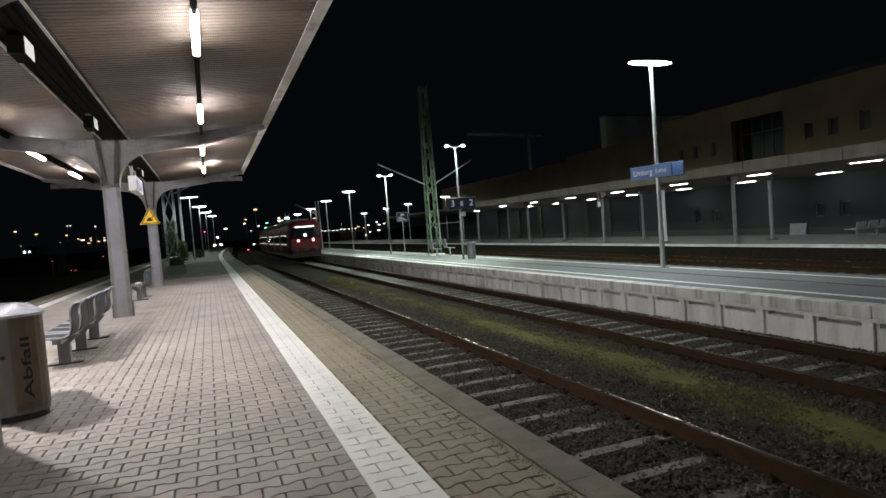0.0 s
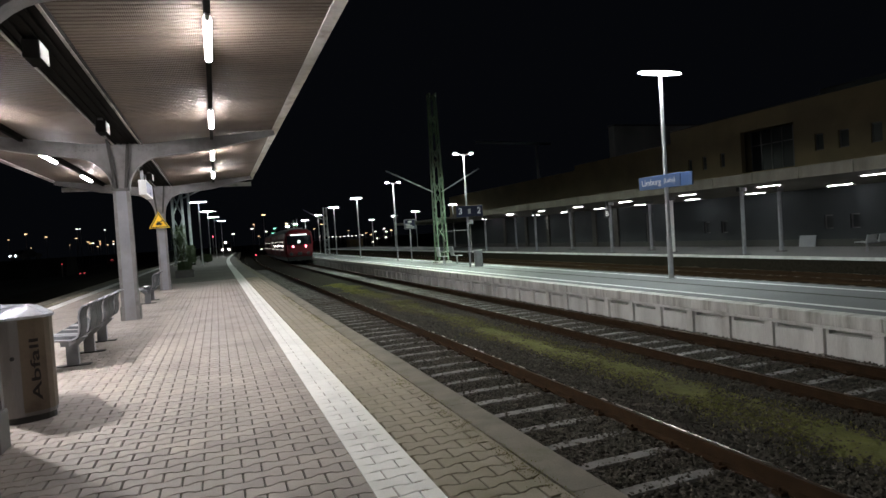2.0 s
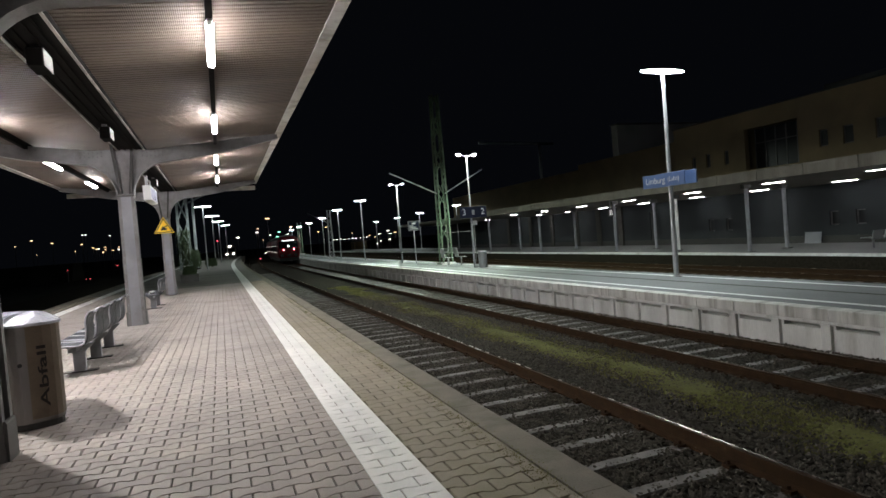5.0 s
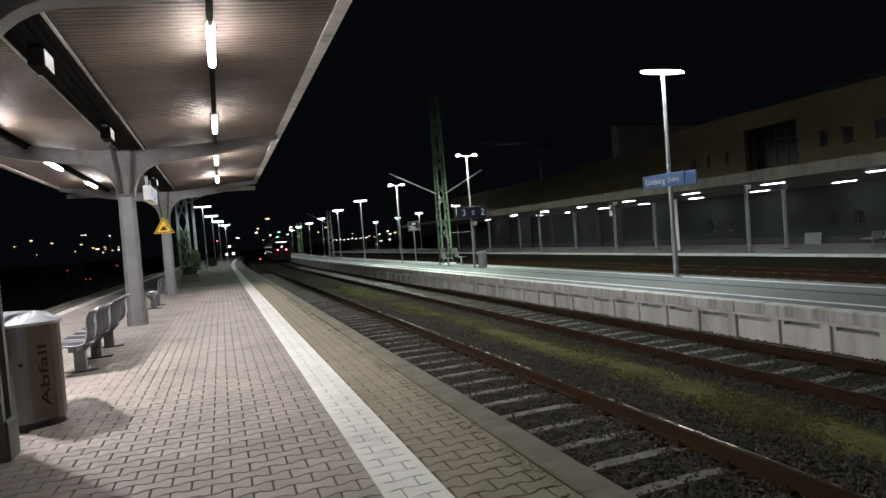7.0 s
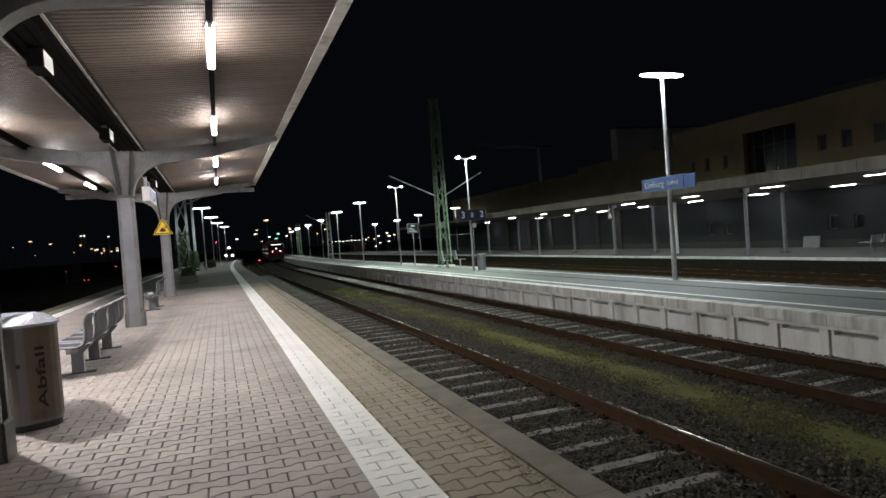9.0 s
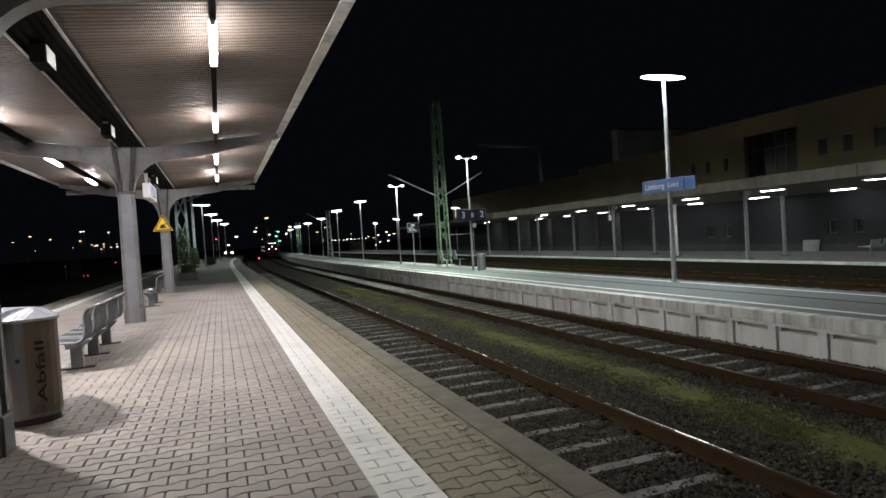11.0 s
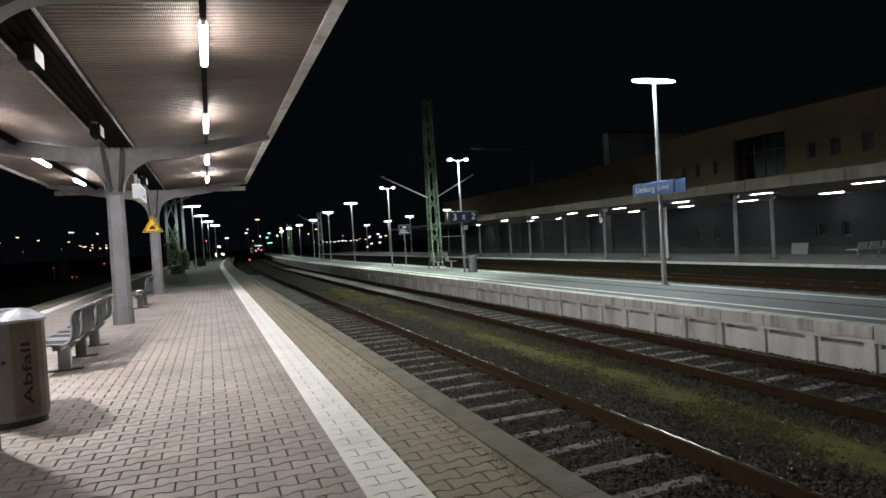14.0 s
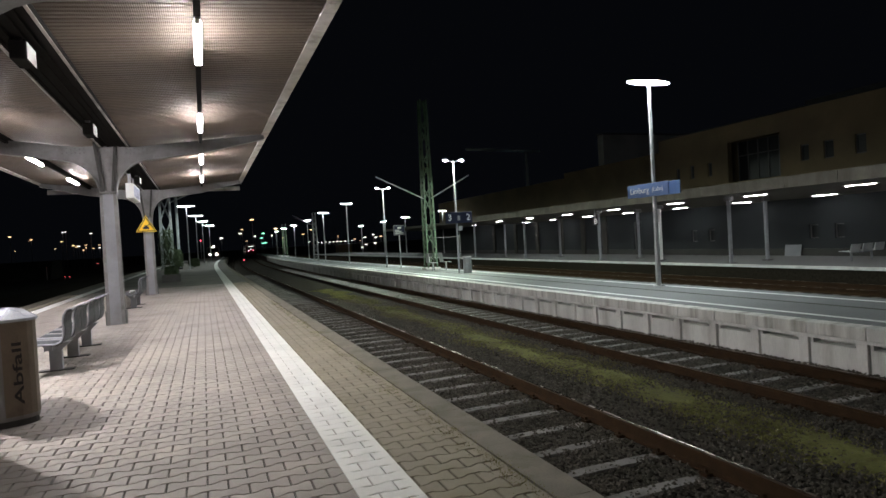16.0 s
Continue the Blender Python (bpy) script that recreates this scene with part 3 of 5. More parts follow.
def build_station_platform():
    """The house platform with its flat roof, and the station behind."""
    z = -0.37
    pf = thing("platform_house", "house platform with a white edge line under a flat roof", "platform", kind="structure")
    bm = bmesh.new()
    box(bm, 21.5, 27.6, -15, 130, -1.1, z)
    part("paved_surface", bm, M_FLOOR_PALE, pf)
    # the edge wall takes the near-black colour of the ballast bed
    bm = bmesh.new()
    box(bm, 21.45, 21.495, -15, 130, -1.1, z - 0.104)
    part("edge_wall", bm, M_BED, pf, "near-black edge wall")
    bm = bmesh.new()
    box(bm, 21.38, 21.62, -15, 130, z - 0.1, z + 0.006)
    part("coping", bm, M_LINE, pf, "white painted edge coping")
    roof = thing("platform_roof", "flat concrete platform roof with a pale fascia", "roof", kind="structure")
    bm = bmesh.new()
    prism(bm, [(19.75, 2.7), (27.2, 2.42), (27.2, 2.9), (19.75, 2.95)], "y", -15, 50)
    part("soffit", bm, M_BSOFFIT, roof, "cream painted underside")
    for k in range(32):
        bm = bmesh.new()
        y = -14 + k * 2
        box(bm, 19.62, 19.745, y + 0.01, y + 1.99, 2.6, 3.02)
        part("fascia", bm, M_BFASCIA, roof, "stained concrete fascia")
    bm = bmesh.new()
    prism(bm, [(21.5, 2.75), (27.2, 2.55), (27.2, 2.9), (21.5, 2.95)], "y", 50, 75)
    part("far_roof", bm, M_BSOFFIT, roof)


def house_post(m, r, h, paint=None):
    p = thing("roof_post", "grey steel post carrying the flat platform roof", "post", m, "posts of the house platform")
    bm = bmesh.new()
    rod(bm, (0, 0, 0), (0, 0, h), r, seg=12)
    part("shaft", bm, paint or M_STEEL, p, smooth=False)
    bm = bmesh.new()
    box(bm, -0.16, 0.16, -0.16, 0.16, 0, 0.05)
    part("base_plate", bm, M_STEEL_DARK, p)
    bm = bmesh.new()
    box(bm, -0.2, 0.2, -0.1, 0.1, h - 0.22, h - 0.01)
    part("head_plate", bm, M_STEEL_DARK, p)
    return p


def hall_lamp(m):
    p = thing("ceiling_light", "long white strip light under the flat roof", "lamp", m, "strip lights of the house platform")
    bm = bmesh.new()
    box(bm, -0.1, 0.1, -0.62, 0.62, -0.02, 0.0)
    part("housing", bm, M_WHITE, p)
    bm = bmesh.new()
    box(bm, -0.032, 0.032, -0.55, 0.55, -0.036, -0.02)
    part("diffuser", bm, G_HALL, p, "glowing diffuser", bevel=0.01)
    return p


def window(parent, x, y0, y1, z0, z1, sill=True):
    bm = bmesh.new()
    t = 0.06
    for a, b, c, d in ((y0, y1, z0, z0 + t), (y0, y1, z1 - t, z1), (y0, y0 + t, z0 + t, z1 - t), (y1 - t, y1, z0 + t, z1 - t)):
        box(bm, x - 0.02, x + 0.1, a, b, c, d)
    w = part("window", bm, M_STEEL_DARK, parent, "dark unlit window")
    bm = bmesh.new()
    box(bm, x + 0.03, x + 0.06, y0 + t, y1 - t, z0 + t, z1 - t)
    part("pane", bm, M_OLD_GLASS, w)
    if sill:
        bm = bmesh.new()
        box(bm, x - 0.1, x + 0.02, y0 - 0.06, y1 + 0.06, z0 - 0.06, z0)
        part("sill", bm, M_CONC, w)
    return w


def wall_with_holes(bm, x0, x1, y0, y1, z0, z1, holes):
    """A wall of thickness x0..x1 with rectangular openings (y0, y1, z0, z1)."""
    ys = sorted({y0, y1, *[h[0] for h in holes], *[h[1] for h in holes]})
    zs = sorted({z0, z1, *[h[2] for h in holes], *[h[3] for h in holes]})
    for a, b in zip(ys, ys[1:]):
        run = None
        for c, d in zip(zs, zs[1:]):
            inside = any(h[0] <= a and b <= h[1] and h[2] <= c and d <= h[3] for h in holes)
            if not inside:
                run = (run[0], d) if run else (c, d)
            if inside or d == zs[-1]:
                if run:
                    box(bm, x0, x1, a, b, *run)
                run = None


def build_station():
    st = thing("station_building", "dim ochre rendered station building with small dark windows", "building", Matrix.Translation((0, 0, 1.53 * (1 - 0.824))) @ Matrix.Scale(0.824, 4), kind="structure")
    up = [(23.7, 24.3, 4.75, 5.75), (25.2, 25.75, 4.8, 5.75), (21.9, 22.5, 4.75, 5.8), (34.1, 34.5, 4.7, 5.65), (32.45, 32.85, 4.7, 5.65), (35.5, 35.9, 4.7, 5.6), (20.2, 20.8, 4.75, 5.8), (18.4, 19.0, 4.75, 5.8)]
    bay = (27.1, 31.05, 4.1, 6.75)
    lo = [(24.85, 25.4, 0.25, 1.05), (23.3, 23.85, 0.25, 1.05), (34.1, 34.65, 0.18, 1.0), (32.5, 33.05, 0.18, 1.0), (45.0, 46.0, 0.0, 2.0), (40.0, 41.0, -0.36, 1.9)]
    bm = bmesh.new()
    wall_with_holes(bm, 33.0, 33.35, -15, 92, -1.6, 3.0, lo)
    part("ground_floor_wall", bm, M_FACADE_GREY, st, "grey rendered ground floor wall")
    bm = bmesh.new()
    wall_with_holes(bm, 33.0, 33.35, -15, 37.6, 3.0, 7.9, up + [bay])
    part("upper_wall", bm, M_FACADE, st, "ochre rendered upper wall")
    bm = bmesh.new()
    box(bm, 33.35, 47, -15, 37.6, -1.7, 2.9)
    box(bm, 34.4, 47, -15, 37.6, 3.0, 7.7)
    part("core", bm, M_FACADE, st)
    bm = bmesh.new()
    box(bm, 32.9, 47, -15, 25.2, 7.9, 8.22)
    box(bm, 32.93, 47, 25.2, 37.65, 7.9, 7.98)
    part("roof", bm, M_FACADE_GREY, st, "flat parapet roof")
    bm = bmesh.new()
    box(bm, 35.0, 47, 37.6, 54, -1.7, 7.4)
    box(bm, 35.0, 40, 54, 90, -1.7, 6.9)
    part("rear_wing", bm, M_FACADE, st, "dim ochre rear wing")
    bm = bmesh.new()
    box(bm, 41.4, 58, 55.8, 56.8, -1.7, 11.78)
    part("tall_wing", bm, M_FACADE_PALE, st, "pale tall wing behind the roofs")
    bm = bmesh.new()
    box(bm, 41.3, 58, 55.7, 56.9, 11.78, 11.95)
    part("parapet", bm, M_STEEL_DARK, st)
    for h in up + lo:
        window(st, 33.0 + 0.12, *h)
    y0, y1, z0, z1 = bay
    bm = bmesh.new()
    n = 5
    for k in range(n + 1):
        y = y0 + (y1 - y0) * k / n
        box(bm, 33.9, 34.0, max(y0, y - 0.04), min(y1, y + 0.04), z0, z1)
    box(bm, 33.9, 34.0, y0, y1, z0 + 1.7, z0 + 1.78)
    box(bm, 33.35, 34.4, y0, y1, z0 - 0.1, z0)
    fr = part("glazed_bay", bm, M_STEEL_DARK, st, "large recessed dark glazed bay")
    for k in range(n):
        bm = bmesh.new()
        a = y0 + (y1 - y0) * k / n
        box(bm, 33.94, 33.96, a + 0.05, a + (y1 - y0) / n - 0.05, z0 + 0.02, z1)
        part("pane", bm, M_OLD_GLASS, fr)
    for y in (44.5, 47.8, 51.5, 56.2, 61.0, 66.5):
        bm = bmesh.new()
        box(bm, 32.85, 32.997, y, y + 0.6, -1.0, 2.6)
        part("pilaster", bm, M_CONC_DARK, st, "dull pilaster")
    bm = bmesh.new()
    box(bm, 32.95, 32.997, -10, 92, -1.0, -0.35)
    part("plinth", bm, M_GUTTER, st, "black wall plinth")


# ---- the canopy over the camera's platform ----
CANOPY_END = 27.2


def soffit_z(x):
    """Height of the butterfly roof's underside."""
    return 4.1 + max(0.0, abs(x - CX) - 0.45) * 0.076


def build_canopy():
    cp = thing("canopy", "butterfly platform canopy with ribbed bronze-brown sheet underside", "canopy", kind="structure")
    for side in (1, -1):
        xs = [CX + side * d for d in (0.46 if side > 0 else 0.11, 1.2, 2.0, 2.8, 3.5)]
        pitch, depth = 0.115, 0.012
        prof = []
        y = -11.0
        while y < CANOPY_END:
            prof += [(y, 0), (y + pitch * 0.45, 0), (y + pitch * 0.55, depth), (y + pitch * 0.9, depth)]
            y += pitch
        v = [(x, yy, soffit_z(x) + dz) for yy, dz in prof for x in xs]
        n = len(xs)
        f = [(i * n + j, i * n + j + 1, (i + 1) * n + j + 1, (i + 1) * n + j) for i in range(len(prof) - 1) for j in range(n - 1)]
        me = bpy.data.meshes.new("sheet_underside")
        me.from_pydata(v, [], f)
        me.materials.append(M_SOFFIT)
        ob = new("sheet_underside", me)
        ob.parent = cp
        xa, xb = CX, CX + side * 3.5
        bm = bmesh.new()
        pts = [(xa, soffit_z(xa) + 0.05), (xb, soffit_z(xb) + 0.05), (xb, soffit_z(xb) + 0.16), (xa, soffit_z(xa) + 0.2)]
        prism(bm, pts, "y", -11, CANOPY_END)
        part("roof_deck", bm, M_STEEL_DARK, cp)
        # eave fascia in lengths
        k = 0
        y = -11.0
        while y < CANOPY_END - 0.1:
            bm = bmesh.new()
            e = min(y + 3.0, CANOPY_END)
            x0 = xb if side > 0 else xb - 0.06
            box(bm, x0, x0 + 0.06, y + 0.008, e - 0.008, soffit_z(xb) - 0.04, soffit_z(xb) + 0.17)
            x1 = xb - 0.1 if side > 0 else xb
            box(bm, x1, x1 + 0.1, y + 0.008, e - 0.008, soffit_z(xb) - 0.04, soffit_z(xb) - 0.015)
            part("fascia", bm, M_TRIM, cp, "weathered pale eave trim")
            y += 3.0
            k += 1
        # long purlins under the sheet and the mounting rail of the lamps
        bm = bmesh.new()
        xl = CX + (2.0 if side > 0 else -1.86)
        box(bm, xl - 0.035, xl + 0.035, -11, CANOPY_END - 0.2, soffit_z(xl) - 0.135, soffit_z(xl) - 0.002)
        part("lamp_rail", bm, M_GUTTER_SHEET, cp, "dark mounting rail")
        bm = bmesh.new()
        xt = CX + (0.45 if side > 0 else -0.1)
        box(bm, xt - 0.008, xt + 0.008, -11, CANOPY_END, 4.0, 4.17)
        part("gutter_side", bm, M_GUTTER_SHEET, cp, "black gutter side")
        bm = bmesh.new()
        box(bm, xt - 0.012, xt + 0.022, -11, CANOPY_END, 3.985, 4.0)
        part("gutter_edge", bm, M_FLAKY, cp, "flaking pale edge angle of the gutter")
    bm = bmesh.new()
    box(bm, CX - 0.1, CX + 0.438, -11, CANOPY_END, 4.03, 4.15)
    part("gutter_box", bm, M_GUTTER_SHEET, cp, "dark central gutter")
    for x in (-0.05, 0.06, 0.2, 0.3):
        bm = bmesh.new()
        rod(bm, (CX + x, -11, 4.012), (CX + x, CANOPY_END, 4.012), 0.018, seg=6)
        part("cable", bm, M_GUTTER_SHEET, cp, "dark cable run")
    bm = bmesh.new()
    box(bm, CX - 3.5, CX + 3.5, CANOPY_END, CANOPY_END + 0.06, 4.03, 4.2)
    part("end_trim", bm, M_TRIM, cp)


def arm_outline(side):
    """Side view of one cantilever arm: a web with a curved haunch."""
    up = [(0.0, 4.02), (0.6, 4.0), (3.45, soffit_z(CX + 3.45) - 0.01)]
    tip = [(3.45, soffit_z(CX + 3.45) - 0.13)]
    low = []
    for i in range(11):
        a = i / 10 * math.pi / 2
        low.append((0.17 + 0.75 * (1 - math.cos(a)), 2.95 + 0.76 * math.sin(a)))
    pts = up + tip + [(2.0, 3.86)] + low[::-1] + [(0.0, 2.95)]
    return [(side * x, z) for x, z in pts], [(side * x, z) for x, z in low] + [(side * 2.0, 3.86), (side * 3.45, soffit_z(CX + 3.45) - 0.13)]


def build_column(y):
    c = thing("canopy_column", "riveted grey steel column with branching canopy arms", "column", pose(CX, y, 0), "columns of the canopy")
    bm = bmesh.new()
    lo, hi = 0.18, 0.16
    for q in (-1, 1):
        rings = [[bm.verts.new((px * h, q * (py * h * 0.7), z)) for px, py in ((-1, 1), (1, 1), (1, 0.82), (-1, 0.82))] for z, h in ((0.0, lo), (1.5, 0.17), (2.95, hi))]
        for f, g in zip(rings, rings[1:]):
            for i in range(4):
                bm.faces.new((f[i], f[(i + 1) % 4], g[(i + 1) % 4], g[i]))
        bm.faces.new(rings[0][::-1])
        bm.faces.new(rings[-1])
    part("shaft", bm, M_STEEL, c, "light grey riveted plates", bevel=0.004)
    # the web's dark paint stands in for shade between the plates
    bm = bmesh.new()
    box(bm, -hi * 0.6, hi * 0.6, -0.09, 0.09, 0.0, 2.95)
    part("core", bm, M_STEEL_DARK, c, "recessed web between the plates, darkened for shade")
    bm = bmesh.new()
    for s in (-1, 1):
        prism(bm, [(s * (lo + 0.012), 0.0), (s * (lo + 0.03), 0.0), (s * (lo + 0.03), 0.3), (s * (lo + 0.02), 0.32), (s * (lo - 0.004), 0.32)], "y", -0.12, 0.12)
    part("plinth", bm, M_STEEL_DARK, c, "dark base flanges")
    for s in (-1, 1):
        for q in (-1, 1):
            bm = bmesh.new()
            lo_v = [bm.verts.new((s * x, q * y, 0.0)) for x, y in ((lo + 0.006, lo * 0.7 - 0.06), (lo + 0.006, lo * 0.7 + 0.006), (lo - 0.065, lo * 0.7 + 0.006), (lo - 0.065, lo * 0.7 - 0.02))]
            hi_v = [bm.verts.new((s * x, q * y, 2.93)) for x, y in ((hi + 0.006, hi * 0.7 - 0.05), (hi + 0.006, hi * 0.7 + 0.006), (hi - 0.055, hi * 0.7 + 0.006), (hi - 0.055, hi * 0.7 - 0.02))]
            for i in range(4):
                bm.faces.new((lo_v[i], lo_v[(i + 1) % 4], hi_v[(i + 1) % 4], hi_v[i]))
            bm.faces.new(lo_v[::-1])
            bm.faces.new(hi_v)
            part("edge_angle", bm, M_STEEL_ARM, c, "darker riveted edge angle")
    bm = bmesh.new()
    box(bm, -0.185, 0.185, -0.15, 0.15, 2.93, 2.99)
    part("collar", bm, M_STEEL_DARK, c, bevel=0.01)
    for side in (1, -1):
        web, low = arm_outline(side)
        bm = bmesh.new()
        prism(bm, web, "y", -0.02, 0.02)
        a = part("arm", bm, M_STEEL_ARM, c, "curved cantilever arm")
        bm = bmesh.new()
        for (x0, z0), (x1, z1) in zip(low, low[1:]):
            d = Vector((x1 - x0, 0, z1 - z0)).normalized()
            nn = Vector((d.z, 0, -d.x)) * 0.012
            pts = [(x0 - nn.x, z0 - nn.z), (x1 - nn.x, z1 - nn.z), (x1 + nn.x, z1 + nn.z), (x0 + nn.x, z0 + nn.z)]
            prism(bm, pts, "y", -0.11, 0.11)
        part("lower_flange", bm, M_STEEL_ARM, a)
        bm = bmesh.new()
        for gx in range(6):
            for gz in range(2):
                for q in (-0.02, 0.02):
                    ball(bm, (side * (0.42 + gx * 0.085), q, 3.87 + gz * 0.09 - (0.02 if gx % 2 else 0)), 0.016, u=6, v=4)
        part("rivets", bm, M_STEEL_DARK, a)
        bm = bmesh.new()
        prism(bm, [(side * 0.07, 2.99), (side * 0.13, 2.99), (side * 0.24, 4.1), (side * 0.18, 4.1)], "y", -0.1, 0.1)
        part("strap", bm, M_GUTTER, a)
    bm = bmesh.new()
    for s in (-1, 1):
        for q in (-0.175, 0.175):
            for k in range(14):
                ball(bm, (s * (0.145 - 0.0013 * k), q * (0.76 - 0.0085 * k), 0.3 + k * 0.18), 0.012, u=6, v=4)
    part("rivets", bm, M_STEEL, c)
    return c


def tube_lamp(m, light, reflector, half=0.77):
    p = thing("fluorescent_lamp", "lit fluorescent tube lamp under the canopy", "lamp", m, "tube lamps of the canopy")
    bm = bmesh.new()
    prism(bm, [(-reflector, -0.003), (reflector, -0.003), (0.018, 0.05), (-0.018, 0.05)], "y", -half - 0.03, half + 0.03)
    if half < 0.5:
        # an added, unseen trough throws the light downwards and keeps the soffit dark
        for q in (-1, 1):
            box(bm, *sorted((q * reflector, q * (reflector + 0.01))), -half - 0.06, half + 0.06, -0.1, 0.0)
            box(bm, -reflector, reflector, *sorted((q * (half + 0.05), q * (half + 0.06))), -0.1, 0.0)
        box(bm, -reflector, reflector, -half - 0.06, half + 0.06, -0.002, 0.004)
        box(bm, -0.04, 0.04, -0.04, 0.04, 0.04, 0.165)
    part("housing", bm, M_STEEL, p)
    bm = bmesh.new()
    n = 10
    pts = [(0.043 * math.cos(math.pi * i / n), -0.038 - 0.034 * math.sin(math.pi * i / n)) for i in range(2 * n)]
    prism(bm, pts, "y", -half, half)
    part("tube", bm, light, p, "glowing white tube")
    bm = bmesh.new()
    box(bm, -0.03, 0.03, -half - 0.03, -half, -0.06, -0.003)
    part("end_cap", bm, M_WHITE, p)
    bm = bmesh.new()
    box(bm, -0.03, 0.03, half, half + 0.03, -0.06, -0.003)
    part("end_cap", bm, M_WHITE, p)
    return p


def speaker_box(m):
    p = thing("loudspeaker", "small box loudspeaker with a white grille under the gutter", "speaker", m, "loudspeakers of the canopy")
    bm = bmesh.new()
    box(bm, -0.07, 0.1, -0.13, 0.29, -0.21, 0.0)
    part("case", bm, M_GUTTER_SHEET, p, bevel=0.01)
    bm = bmesh.new()
    box(bm, 0.1, 0.106, -0.11, 0.28, -0.2, -0.012)
    part("grille", bm, M_WHITE, p, "white grille")
    bm = bmesh.new()
    box(bm, -0.04, 0.04, -0.04, 0.04, 0.0, 0.06)
    part("bracket", bm, M_STEEL_DARK, p)
    return p


# ---- things on the platforms ----
def build_bin(m):
    p = thing("litter_bin", "beige and steel litter bin with a film-wrapped peaked lid", "bin", m)
    n, r = 20, 0.26
    bm = bmesh.new()
    out = [(0.24 * math.copysign(abs(math.cos(a)) ** 0.7, math.cos(a)), r * math.copysign(abs(math.sin(a)) ** 0.7, math.sin(a))) for a in [2 * math.pi * (i + 0.5) / n for i in range(n)]]
    out = [(x, y + 0.75 if y > 0 else y) for x, y in out]      # a double bin, deeper than wide
    prism(bm, out, "z", 0.06, 0.98)
    part("body", bm, M_BIN, p, "brushed steel body", bevel=0.006)
    bm = bmesh.new()
    arc = [(x * 1.02, y * 1.02) for x, y in out]
    # front panel on the side turned to the camera
    front = [(x, y) for x, y in arc if y < -0.05 and x > -0.1]
    front.sort()
    inner = [(x * 0.97, y * 0.97) for x, y in front]
    prism(bm, front + inner[::-1], "z", 0.1, 0.97)
    part("front_panel", bm, M_BIN_PANEL, p, "beige lettered front panel")
    bm = bmesh.new()
    prism(bm, [(x * 0.94, y * 0.94) for x, y in out], "z", 0.0, 0.06)
    part("plinth", bm, M_GUTTER, p)
    bm = bmesh.new()
    a = [bm.verts.new((x * 1.1, y * 1.1, 1.0)) for x, y in out]
    a0 = [bm.verts.new((x * 1.1, y * 1.1, 0.975)) for x, y in out]
    t = [bm.verts.new((x * 0.62, y * 0.62, 1.05 + 0.025 * math.sin(i * 2.1) + 0.02 * math.cos(i * 3.7))) for i, (x, y) in enumerate(out)]
    for i in range(n):
        j = (i + 1) % n
        bm.faces.new((a0[i], a0[j], a[j], a[i]))
        bm.faces.new((a[i], a[j], t[j], t[i]))
    top = bm.verts.new((0.05, -0.02, 1.1))
    for i in range(n):
        bm.faces.new((t[i], t[(i + 1) % n], top))
    bm.faces.new(a0[::-1])
    part("lid", bm, M_FILM, p, "lid wrapped in crumpled glossy film")
    letters("Abfall", 0.25, M_PRINT, p, pose(0.05, -0.268, 0.5) @ Matrix.Rotation(0.04, 4, "Z") @ FACE @ Matrix.Rotation(math.pi / 2, 4, "Z") @ Matrix.Diagonal((1.04, 0.42, 1, 1)), bold=0.003)
    bm = bmesh.new()
    rod(bm, (-0.13, -0.262, 0.62), (-0.13, -0.25, 0.62), 0.02)
    part("lock", bm, M_BLACK, p)
    return p


def bench_seat_profile(w):
    """A wire-mesh shell: front lip, seat, back."""
    pts = [(0.27, 0.40), (0.24, 0.445), (0.1, 0.435), (-0.1, 0.42), (-0.17, 0.45), (-0.2, 0.52), (-0.212, 0.62), (-0.205, 0.72), (-0.22, 0.8), (-0.26, 0.86), (-0.31, 0.872)]
    back = [(x - 0.018, z - 0.018) for x, z in pts[::-1]]
    return pts + back


